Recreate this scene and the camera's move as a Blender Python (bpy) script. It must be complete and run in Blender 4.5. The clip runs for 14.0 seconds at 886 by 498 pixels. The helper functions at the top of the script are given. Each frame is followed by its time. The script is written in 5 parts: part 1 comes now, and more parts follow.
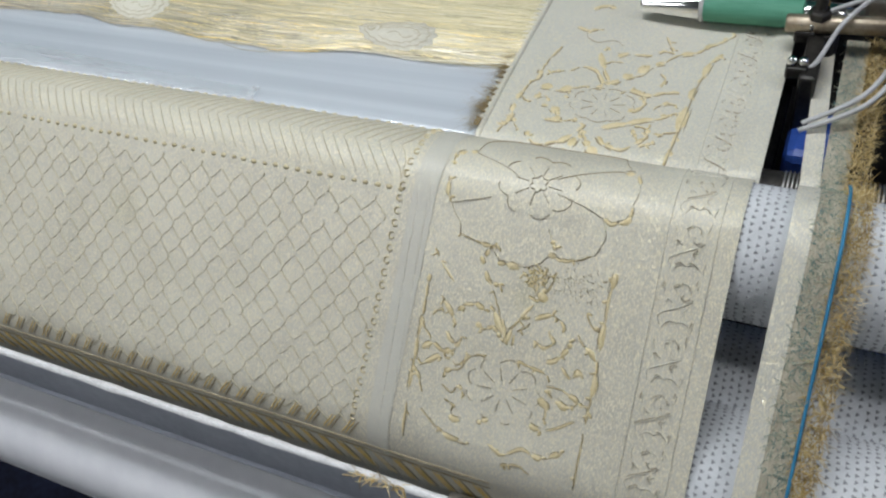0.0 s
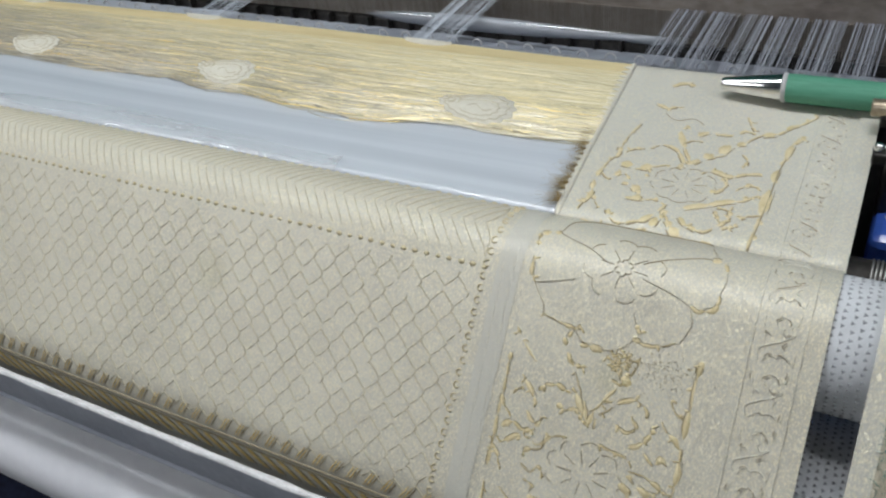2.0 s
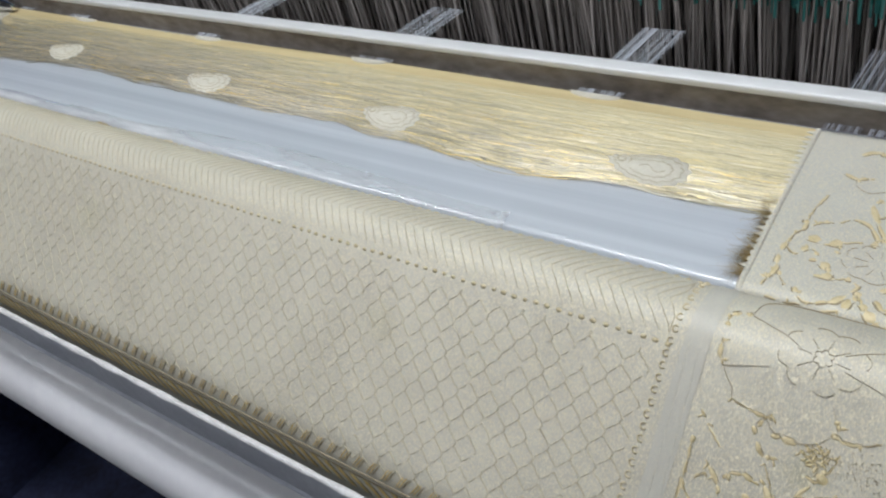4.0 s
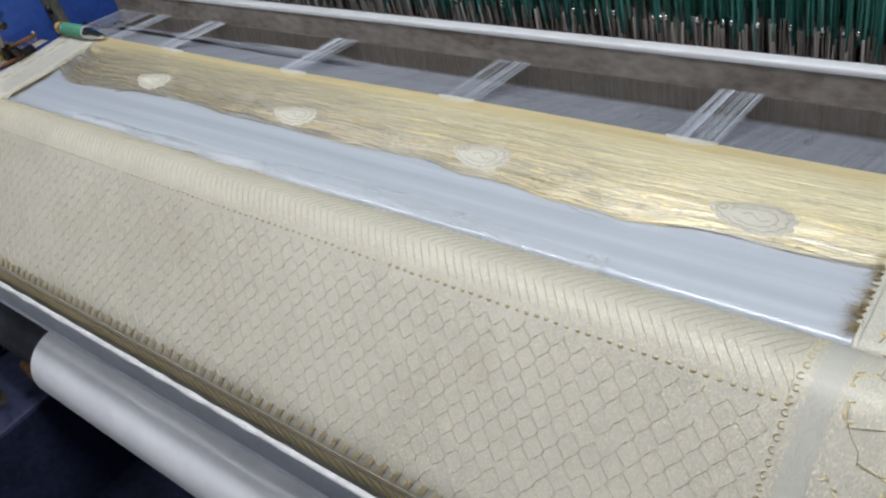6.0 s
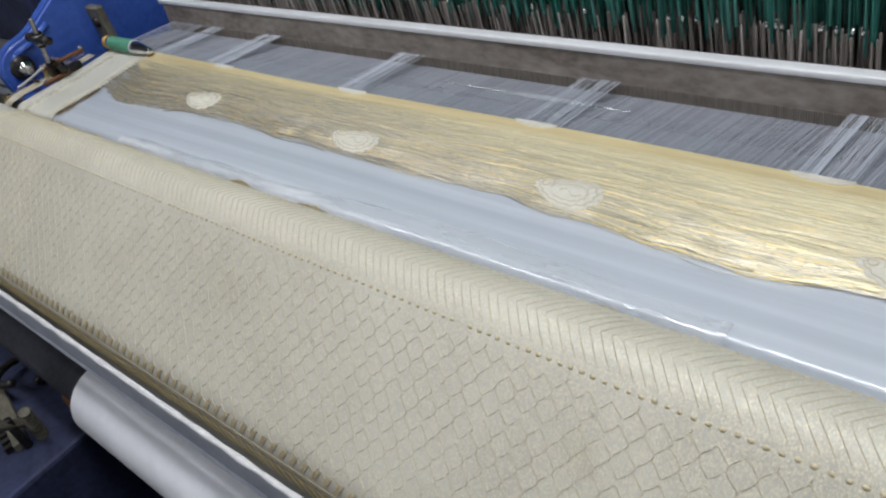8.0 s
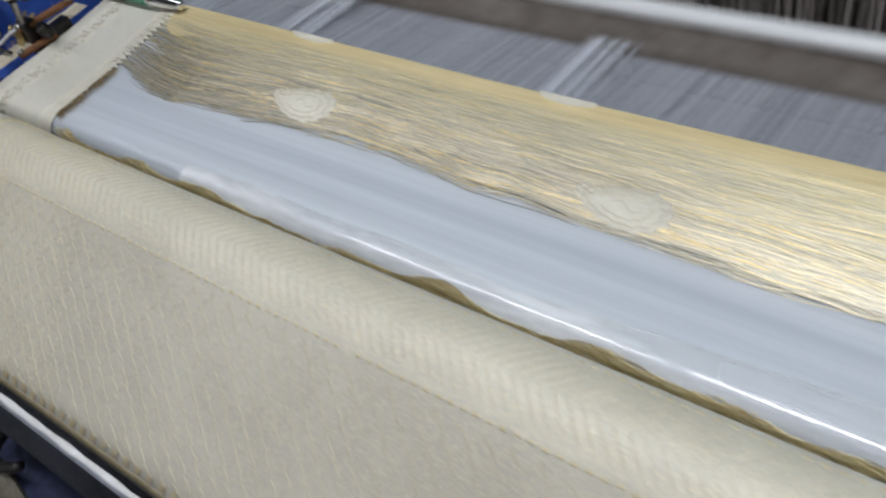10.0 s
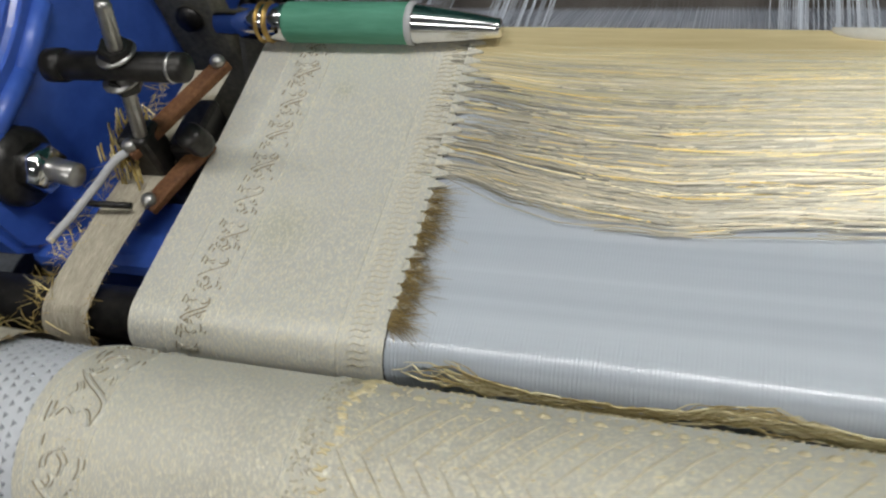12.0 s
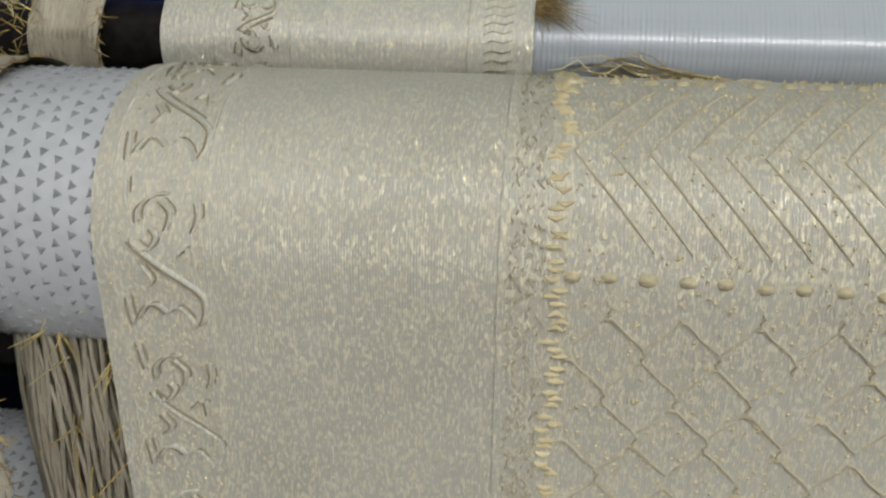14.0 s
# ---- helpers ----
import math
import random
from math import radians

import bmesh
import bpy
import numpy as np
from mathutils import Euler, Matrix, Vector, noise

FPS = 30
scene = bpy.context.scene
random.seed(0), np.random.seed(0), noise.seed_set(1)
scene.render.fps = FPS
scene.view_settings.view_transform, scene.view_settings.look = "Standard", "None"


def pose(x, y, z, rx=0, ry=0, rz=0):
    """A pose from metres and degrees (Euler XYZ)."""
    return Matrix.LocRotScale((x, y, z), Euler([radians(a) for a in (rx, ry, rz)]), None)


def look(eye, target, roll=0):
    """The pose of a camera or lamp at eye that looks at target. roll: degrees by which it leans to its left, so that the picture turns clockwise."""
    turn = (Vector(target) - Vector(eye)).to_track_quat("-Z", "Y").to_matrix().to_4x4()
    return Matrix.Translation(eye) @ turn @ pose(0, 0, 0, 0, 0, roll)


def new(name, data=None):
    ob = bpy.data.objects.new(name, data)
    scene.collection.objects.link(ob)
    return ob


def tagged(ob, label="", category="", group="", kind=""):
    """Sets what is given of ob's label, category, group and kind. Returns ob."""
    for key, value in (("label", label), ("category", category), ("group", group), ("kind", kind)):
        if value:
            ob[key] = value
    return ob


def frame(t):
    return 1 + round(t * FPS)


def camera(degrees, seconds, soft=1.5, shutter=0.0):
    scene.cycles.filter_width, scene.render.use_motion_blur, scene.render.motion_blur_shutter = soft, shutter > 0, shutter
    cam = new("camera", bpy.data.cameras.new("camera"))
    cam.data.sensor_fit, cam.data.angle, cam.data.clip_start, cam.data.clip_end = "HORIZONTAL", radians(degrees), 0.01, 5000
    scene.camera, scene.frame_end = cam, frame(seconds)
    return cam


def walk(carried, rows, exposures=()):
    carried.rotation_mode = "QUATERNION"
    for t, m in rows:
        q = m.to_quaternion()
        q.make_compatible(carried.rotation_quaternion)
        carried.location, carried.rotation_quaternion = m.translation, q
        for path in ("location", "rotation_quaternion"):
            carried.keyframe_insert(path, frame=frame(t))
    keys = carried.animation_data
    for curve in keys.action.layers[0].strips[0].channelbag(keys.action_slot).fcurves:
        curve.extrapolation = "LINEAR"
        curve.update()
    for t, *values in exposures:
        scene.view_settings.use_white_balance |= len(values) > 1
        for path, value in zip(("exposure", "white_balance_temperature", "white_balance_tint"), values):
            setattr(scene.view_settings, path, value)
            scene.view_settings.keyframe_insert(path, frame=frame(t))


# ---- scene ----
cam = camera(55.9, 14.0, 2.2, 0.3)
PATH = [
    (0, (0.02, 0.124, 1.181), (-0.723, 1.254, -0.293), -13.7),
    (0.5, (0.016, 0.125, 1.189), (-0.726, 1.294, -0.255), -12.5),
    (1, (0.014, 0.127, 1.198), (-0.759, 1.306, -0.22), -13.4),
    (1.5, (0.01, 0.125, 1.201), (-0.803, 1.303, -0.195), -14.0),
    (2, (0.001, 0.126, 1.202), (-0.861, 1.28, -0.185), -14.5),
    (2.5, (-0.017, 0.126, 1.21), (-0.92, 1.246, -0.179), -15.5),
    (3, (-0.029, 0.126, 1.217), (-1.003, 1.209, -0.154), -16.4),
    (5.5, (-0.062, 0.115, 1.241), (-1.224, 1.183, 0.013), -17.5),
    (6, (-0.076, 0.111, 1.242), (-1.255, 1.156, 0.01), -17.4),
    (6.5, (-0.094, 0.117, 1.24), (-1.301, 1.144, 0.02), -18.1),
    (7, (-0.107, 0.122, 1.242), (-1.372, 1.119, 0.056), -19.6),
    (9.5, (-0.404, 0.248, 1.18), (-1.571, 1.208, -0.13), -17.5),
    (10, (-0.563, 0.271, 1.213), (-1.602, 1.144, -0.256), -20.3),
    (10.5, (-0.76, 0.292, 1.159), (-1.859, 1.175, -0.26), -19.2),
    (11, (-0.921, 0.27, 1.148), (-1.879, 1.212, -0.333), -23.1),
    (11.5, (-1.031, 0.328, 1.128), (-1.904, 1.294, -0.39), -21.6),
    (12, (-1.112, 0.349, 1.09), (-1.709, 1.418, -0.491), -18.8),
    (12.5, (-1.189, 0.36, 1.077), (-1.505, 1.426, -0.586), -13.6),
    (13, (-1.198, 0.366, 1.059), (-1.502, 1.303, -0.681), -13.7),
    (13.5, (-1.209, 0.351, 1.036), (-1.444, 1.131, -0.791), -12.6),
    (14, (-1.207, 0.34, 1.036), (-1.458, 1.035, -0.822), -15.3),
]

# ---------- light ----------
EXPOSE = [(0.0, -0.36, 6450, 11), (3.2, -0.42, 6500, 12), (5.5, -0.34, 6350, 14), (7.0, -0.34, 6450, 14), (9.5, -0.46, 6400, 14), (10.5, -0.46, 6450, 14), (11.5, -0.36, 6650, 12), (12.0, -0.52, 6800, 11), (12.5, -0.56, 6850, 11), (13.0, -0.64, 6900, 11), (14.0, -0.70, 6900, 11)]
walk(cam, [(t, look(eye, target, roll)) for t, eye, target, roll in PATH], EXPOSE)
world = bpy.data.worlds.new("hall")
scene.world = world
world.use_nodes = True
world.node_tree.nodes["Background"].inputs[0].default_value = (0.62, 0.70, 0.80, 1)
world.node_tree.nodes["Background"].inputs[1].default_value = 0.2


def area(name, at, target, sx, sy, power, color):
    d = bpy.data.lights.new(name, "AREA")
    d.shape, d.size, d.size_y, d.energy, d.color = "RECTANGLE", sx, sy, power, color
    ob = new(name, d)
    ob.matrix_world = look(at, target)
    return ob


# tube lights over the loom, and unseen ones added as fill in front and right
area("tube_glow", (-0.42, 0.50, 2.36), (-0.42, 0.50, 0), 1.2, 0.16, 18, (0.95, 0.98, 1.0))
area("tube_glow", (-1.50, -1.1, 2.36), (-1.50, -1.1, 0), 1.2, 0.16, 15, (0.95, 0.98, 1.0))
area("tube_glow", (1.6, 0.2, 2.36), (1.6, 0.2, 0), 1.2, 0.16, 11, (0.97, 0.98, 1.0))
area("tube_glow", (-1.70, 0.42, 2.36), (-1.70, 0.42, 0), 1.2, 0.16, 5, (0.97, 0.98, 1.0))


# ---------- materials ----------
def mat(name):
    m = bpy.data.materials.new(name)
    m.use_nodes = True
    nt = m.node_tree
    return m, nt, nt.nodes["Principled BSDF"]


def node(nt, kind, **values):
    n = nt.nodes.new(kind)
    for k, v in values.items():
        n.inputs[k].default_value = v
    return n


def ramp(nt, fac, stops):
    r = nt.nodes.new("ShaderNodeValToRGB")
    while len(r.color_ramp.elements) < len(stops):
        r.color_ramp.elements.new(0.5)
    for e, (p, c) in zip(r.color_ramp.elements, stops):
        e.position, e.color = p, (*c, 1)
    nt.links.new(fac, r.inputs[0])
    return r.outputs[0]


def simple(name, c1, c2, rough=0.5, metal=0.0, scale=40, bump=0.1, stretch=(1, 1, 1), r2=None, coat=0.0, detail=6):
    """Two colours mixed by coarse and fine noise, with bump and uneven gloss."""
    m, nt, b = mat(name)
    tc = nt.nodes.new("ShaderNodeTexCoord")
    mp = node(nt, "ShaderNodeMapping", Scale=stretch)
    nt.links.new(tc.outputs["Object"], mp.inputs[0])
    n1 = node(nt, "ShaderNodeTexNoise", Scale=scale, Detail=detail, Roughness=0.65)
    n2 = node(nt, "ShaderNodeTexNoise", Scale=scale * 9, Detail=3)
    for n in (n1, n2):
        nt.links.new(mp.outputs[0], n.inputs["Vector"])
    mix = node(nt, "ShaderNodeMath")
    mix.operation = "MULTIPLY_ADD"
    mix.inputs[1].default_value = 0.35
    nt.links.new(n2.outputs[0], mix.inputs[0])
    sc = node(nt, "ShaderNodeMath")
    sc.operation = "MULTIPLY"
    sc.inputs[1].default_value = 0.65
    nt.links.new(n1.outputs[0], sc.inputs[0])
    nt.links.new(sc.outputs[0], mix.inputs[2])
    nt.links.new(ramp(nt, mix.outputs[0], [(0.36, c1), (0.64, c2)]), b.inputs["Base Color"])
    mr = node(nt, "ShaderNodeMapRange")
    mr.inputs[3].default_value, mr.inputs[4].default_value = rough, r2 if r2 is not None else min(1, rough + 0.2)
    nt.links.new(n1.outputs[0], mr.inputs[0])
    nt.links.new(mr.outputs[0], b.inputs["Roughness"])
    b.inputs["Metallic"].default_value = metal
    b.inputs["Coat Weight"].default_value = coat
    bp = node(nt, "ShaderNodeBump", Strength=bump, Distance=0.002)
    nt.links.new(mix.outputs[0], bp.inputs["Height"])
    nt.links.new(bp.outputs[0], b.inputs["Normal"])
    return m


# grease spots: place, radius, tone
STAINS = [((-0.360, 0.379, 0.862), 0.0026, 0.45), ((-0.558, 0.373, 0.856), 0.0024, 0.5), ((-0.658, 0.374, 0.858), 0.0026, 0.5), ((-0.584, 0.3556, 0.840), 0.0026, 0.45), ((-0.614, 0.369, 0.852), 0.002, 0.6),
          ((-0.093, 0.362, 0.848), 0.012, 0.80), ((-0.36, 0.36, 0.846), 0.016, 0.90), ((-0.69, 0.36, 0.846), 0.02, 0.9), ((-1.268, 0.59, 0.85), 0.006, 0.85), ((-1.27, 0.515, 0.85), 0.016, 0.9)]


def cloth_material(name, c1, c2, gold, spark=0.95, rough=0.46):
    """Woven brocade: fine weave relief, faint stains, and pale specks painted as glints of metallic yarn."""
    m, nt, b = mat(name)
    tc = nt.nodes.new("ShaderNodeTexCoord")
    stain = node(nt, "ShaderNodeTexNoise", Scale=9, Detail=5, Roughness=0.7)
    fine = node(nt, "ShaderNodeTexNoise", Scale=420, Detail=2)
    mp = node(nt, "ShaderNodeMapping", Scale=(1, 0.35, 0.35))
    nt.links.new(tc.outputs["Object"], mp.inputs[0])
    speck = node(nt, "ShaderNodeTexNoise", Scale=1700, Detail=1)
    nt.links.new(tc.outputs["Object"], stain.inputs["Vector"])
    nt.links.new(mp.outputs[0], fine.inputs["Vector"])
    nt.links.new(mp.outputs[0], speck.inputs["Vector"])
    col = ramp(nt, stain.outputs[0], [(0.3, c1), (0.62, c2)])
    for place, size, dark in STAINS:
        far = nt.nodes.new("ShaderNodeVectorMath")
        far.operation = "DISTANCE"
        far.inputs[1].default_value = place
        nt.links.new(tc.outputs["Object"], far.inputs[0])
        soft = node(nt, "ShaderNodeMath")
        soft.operation = "MULTIPLY_ADD"
        soft.inputs[1].default_value = size
        nt.links.new(fine.outputs[0], soft.inputs[0])
        nt.links.new(far.outputs["Value"], soft.inputs[2])
        tone = ramp(nt, soft.outputs[0], [(size * 0.55, (dark, dark, dark * 0.9)), (size * 1.6, (1, 1, 1))])
        dirt = nt.nodes.new("ShaderNodeMix")
        dirt.data_type, dirt.blend_type = "RGBA", "MULTIPLY"
        dirt.inputs[0].default_value = 1.0
        nt.links.new(col, dirt.inputs[6])
        nt.links.new(tone, dirt.inputs[7])
        col = dirt.outputs[2]
    # glints of the gold yarn, painted into the base colour as pale specks
    flecks = ramp(nt, speck.outputs[0], [(0.555, (0, 0, 0)), (0.60, (spark, spark, spark))])
    mx = nt.nodes.new("ShaderNodeMix")
    mx.data_type = "RGBA"
    nt.links.new(flecks, mx.inputs[0])
    nt.links.new(col, mx.inputs[6])
    mx.inputs[7].default_value = (*gold, 1)
    nt.links.new(mx.outputs[2], b.inputs["Base Color"])
    b.inputs["Metallic"].default_value = 0.0
    rr = ramp(nt, speck.outputs[0], [(0.55, (rough, rough, rough)), (0.66, (0.22, 0.22, 0.22))])
    nt.links.new(rr, b.inputs["Roughness"])
    wx = node(nt, "ShaderNodeTexWave", Scale=520, Distortion=1.5)
    wx.bands_direction = "X"
    nt.links.new(tc.outputs["Object"], wx.inputs["Vector"])
    add = node(nt, "ShaderNodeMath")
    add.operation = "MULTIPLY_ADD"
    add.inputs[1].default_value = 0.3
    nt.links.new(wx.outputs[0], add.inputs[0])
    nt.links.new(fine.outputs[0], add.inputs[2])
    bp = node(nt, "ShaderNodeBump", Strength=0.22, Distance=0.0004)
    nt.links.new(add.outputs[0], bp.inputs["Height"])
    nt.links.new(bp.outputs[0], b.inputs["Normal"])
    b.inputs["Sheen Weight"].default_value = 0.1
    # lurex facets: each cell of yarn is tilted its own way
    mg = node(nt, "ShaderNodeMapping", Scale=(1, 0.6, 0.6))
    nt.links.new(tc.outputs["Object"], mg.inputs[0])
    cell = node(nt, "ShaderNodeTexVoronoi", Scale=1700, Randomness=1.0)
    nt.links.new(mg.outputs[0], cell.inputs["Vector"])
    tilt = nt.nodes.new("ShaderNodeVectorMath")
    tilt.operation = "MULTIPLY_ADD"
    tilt.inputs[1].default_value = (0.9, 0.9, 0.9)
    tilt.inputs[2].default_value = (-0.45, -0.45, -0.45)
    nt.links.new(cell.outputs["Color"], tilt.inputs[0])
    geo = nt.nodes.new("ShaderNodeNewGeometry")
    lean = nt.nodes.new("ShaderNodeVectorMath")
    nt.links.new(tilt.outputs[0], lean.inputs[0])
    nt.links.new(geo.outputs["Normal"], lean.inputs[1])
    unit = nt.nodes.new("ShaderNodeVectorMath")
    unit.operation = "NORMALIZE"
    nt.links.new(lean.outputs[0], unit.inputs[0])
    facet = node(nt, "ShaderNodeBsdfGlossy", Roughness=0.42)
    facet.inputs["Color"].default_value = (0.92, 0.80, 0.50, 1)
    nt.links.new(unit.outputs[0], facet.inputs["Normal"])
    parts = nt.nodes.new("ShaderNodeSeparateColor")
    nt.links.new(cell.outputs["Color"], parts.inputs[0])
    share = ramp(nt, parts.outputs[2], [(0.60, (0, 0, 0)), (0.66, (spark * 0.24, spark * 0.24, spark * 0.24))])
    both = nt.nodes.new("ShaderNodeMixShader")
    nt.links.new(share, both.inputs[0])
    nt.links.new(b.outputs[0], both.inputs[1])
    nt.links.new(facet.outputs[0], both.inputs[2])
    nt.links.new(both.outputs[0], nt.nodes["Material Output"].inputs["Surface"])
    return m


def island_material(name, stops, rough=0.35, metal=0.5):
    """Loose yarn: every strand takes its own tone."""
    m, nt, b = mat(name)
    g = nt.nodes.new("ShaderNodeNewGeometry")
    nt.links.new(ramp(nt, g.outputs["Random Per Island"], stops), b.inputs["Base Color"])
    b.inputs["Roughness"].default_value = rough
    b.inputs["Metallic"].default_value = metal
    return m


def sheer_material(name):
    """Bare grey warp with the glaze of tightly stretched filament; shade of folds along the rod is painted as faint
    bands.
    """
    m, nt, b = mat(name)
    tc = nt.nodes.new("ShaderNodeTexCoord")
    mp = node(nt, "ShaderNodeMapping", Scale=(0.4, 30, 30))
    nt.links.new(tc.outputs["Object"], mp.inputs[0])
    n = node(nt, "ShaderNodeTexNoise", Scale=3.0, Detail=3)
    nt.links.new(mp.outputs[0], n.inputs["Vector"])
    nt.links.new(ramp(nt, n.outputs[0], [(0.32, (0.45, 0.49, 0.54)), (0.68, (0.59, 0.63, 0.675))]), b.inputs["Base Color"])
    b.inputs["Roughness"].default_value = 0.34
    b.inputs["Coat Weight"].default_value = 0.6
    b.inputs["Coat Roughness"].default_value = 0.10
    w = node(nt, "ShaderNodeTexWave", Scale=260, Distortion=0.3)
    nt.links.new(tc.outputs["Object"], w.inputs["Vector"])
    bp = node(nt, "ShaderNodeBump", Strength=0.12, Distance=0.0005)
    nt.links.new(w.outputs[0], bp.inputs["Height"])
    nt.links.new(bp.outputs[0], b.inputs["Normal"])
    return m


CLOTH = cloth_material("cream_brocade", (0.475, 0.453, 0.38), (0.595, 0.573, 0.488), (0.78, 0.73, 0.58), 0.8)
BORDER = cloth_material("cream_border", (0.53, 0.518, 0.455), (0.595, 0.583, 0.52), (0.78, 0.74, 0.60), 0.8)
SHEER = sheer_material("grey_warp")
YARN = island_material("gold_yarn", [(0.0, (0.29, 0.26, 0.16)), (0.3, (0.44, 0.395, 0.24)), (0.65, (0.57, 0.515, 0.31)), (1.0, (0.71, 0.67, 0.50))], 0.5, 0.2)
MOTIF = simple("cream_motif", (0.65, 0.62, 0.52), (0.75, 0.72, 0.62), 0.6, 0.0, 260, 0.4)
UNLITFLOAT = island_material("unlit_gold_float", [(0.0, (0.20, 0.188, 0.15)), (0.25, (0.34, 0.325, 0.265)), (0.7, (0.48, 0.45, 0.36)), (0.92, (0.62, 0.54, 0.36)), (1.0, (0.82, 0.76, 0.60))], 0.36, 0.55)
LUREX = island_material("gold_lurex", [(0.0, (0.70, 0.50, 0.16)), (0.6, (0.88, 0.70, 0.30)), (1.0, (0.95, 0.85, 0.55))], 0.42, 0.7)
BRIGHTYARN = island_material("bright_gold_yarn", [(0.0, (0.30, 0.20, 0.06)), (0.4, (0.62, 0.46, 0.15)), (1.0, (0.80, 0.68, 0.36))], 0.35, 0.5)
LOOSEYARN = island_material("loose_yarn", [(0.0, (0.25, 0.225, 0.15)), (0.3, (0.40, 0.37, 0.255)), (0.7, (0.55, 0.48, 0.27)), (0.9, (0.70, 0.61, 0.32)), (1.0, (0.78, 0.71, 0.48))], 0.5, 0.25)
SLACK = island_material("slack_gold_yarn", [(0.0, (0.34, 0.25, 0.10)), (0.5, (0.60, 0.49, 0.24)), (1.0, (0.82, 0.73, 0.46))], 0.4, 0.3)
FRINGE = island_material("straw_fringe", [(0.0, (0.22, 0.14, 0.04)), (0.5, (0.50, 0.36, 0.13)), (1.0, (0.70, 0.58, 0.34))], 0.55, 0.1)
GOLDLINE = simple("gold_outline", (0.62, 0.52, 0.28), (0.79, 0.69, 0.45), 0.45, 0.2, 120, 0.2)
TANLINE = simple("tan_outline_and_shade", (0.26, 0.21, 0.13), (0.42, 0.36, 0.24), 0.6, 0.0, 120, 0.2)
OLDGOLD = simple("old_gold_braid", (0.68, 0.50, 0.17), (0.86, 0.68, 0.30), 0.5, 0.2, 160, 0.3)
KNOT = simple("dull_gold_knot", (0.54, 0.46, 0.28), (0.68, 0.60, 0.40), 0.5, 0.1, 120, 0.2)
SATIN = cloth_material("pale_satin", (0.52, 0.508, 0.445), (0.585, 0.57, 0.50), (0.70, 0.68, 0.60), 0.25, 0.5)
STITCH = simple("tan_stitch", (0.44, 0.385, 0.265), (0.57, 0.52, 0.375), 0.5, 0.0, 120, 0.2)
GREYYARN = island_material("grey_yarn", [(0.0, (0.38, 0.41, 0.46)), (0.5, (0.50, 0.54, 0.60)), (1.0, (0.66, 0.69, 0.74))], 0.35, 0.0)
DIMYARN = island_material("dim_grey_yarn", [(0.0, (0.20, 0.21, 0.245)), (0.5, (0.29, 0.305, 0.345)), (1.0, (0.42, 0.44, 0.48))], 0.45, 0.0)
GOLDBASE = simple("pale_gold_ground", (0.56, 0.45, 0.235), (0.71, 0.60, 0.345), 0.5, 0.2, 14, 0.25, (0.3, 6, 6))
BEAM = simple("mottled_brown_beam", (0.14, 0.11, 0.088), (0.36, 0.32, 0.28), 0.5, 0.2, 16, 0.2, (0.5, 1, 1))
DARKYARN = island_material("brown_yarn", [(0.0, (0.10, 0.07, 0.03)), (0.6, (0.30, 0.21, 0.09)), (1.0, (0.55, 0.40, 0.15))], 0.6, 0.2)
DIMPLE = simple("white_rubber", (0.60, 0.62, 0.64), (0.74, 0.76, 0.78), 0.55, 0.0, 30, 0.1)
DIMPLE_SHADE = simple("grey_dimple_shade", (0.24, 0.25, 0.27), (0.36, 0.37, 0.39), 0.6, 0.0, 60, 0.1)
BLUE = simple("blue_enamel", (0.03, 0.085, 0.38), (0.055, 0.14, 0.56), 0.28, 0.0, 14, 0.12, r2=0.5, coat=0.3)
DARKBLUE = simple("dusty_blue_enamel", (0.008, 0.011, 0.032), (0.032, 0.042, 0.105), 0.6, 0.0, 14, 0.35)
STEEL = simple("worn_steel", (0.30, 0.29, 0.27), (0.55, 0.54, 0.52), 0.25, 0.9, 30, 0.1)
DARKSTEEL = simple("oily_black_steel", (0.012, 0.012, 0.012), (0.06, 0.055, 0.05), 0.3, 0.6, 30, 0.1)
CHROME = simple("chrome", (0.70, 0.70, 0.70), (0.82, 0.82, 0.82), 0.06, 1.0, 10, 0.0, r2=0.14)
RUST = simple("rusty_steel", (0.10, 0.04, 0.018), (0.26, 0.12, 0.05), 0.65, 0.3, 60, 0.5)
BRONZE = simple("aged_bronze", (0.24, 0.19, 0.13), (0.46, 0.39, 0.30), 0.3, 0.8, 40, 0.1)
BRASS = simple("brass", (0.45, 0.28, 0.08), (0.65, 0.45, 0.16), 0.3, 0.9, 40, 0.1)
GREEN = simple("green_rubber", (0.06, 0.24, 0.15), (0.11, 0.34, 0.23), 0.55, 0.0, 60, 0.3, (0.15, 1, 1))
RAILPAINT = simple("lilac_grey_paint", (0.46, 0.49, 0.56), (0.60, 0.63, 0.70), 0.55, 0.0, 20, 0.2)
WHITEPAINT = simple("dusty_white_tube", (0.74, 0.75, 0.79), (0.84, 0.85, 0.88), 0.9, 0.0, 7, 0.1)
GREYPAINT = simple("worn_grey_paint", (0.30, 0.34, 0.40), (0.44, 0.48, 0.54), 0.6, 0.0, 20, 0.2)
SLAT = simple("grimy_grey_steel", (0.10, 0.11, 0.125), (0.22, 0.235, 0.26), 0.45, 0.3, 30, 0.2)
# tone of shaded recesses, put into strips beside the scrolls
RECESS_SHADE = simple("brown_recess_shade", (0.27, 0.23, 0.155), (0.41, 0.36, 0.265), 0.7, 0.0, 120, 0.2)
OLIVE = simple("oily_olive_steel", (0.09, 0.085, 0.06), (0.24, 0.225, 0.17), 0.5, 0.3, 40, 0.3)
DARKCORE = simple("dark_core", (0.02, 0.022, 0.03), (0.06, 0.065, 0.08), 0.6, 0.2, 12, 0.2)
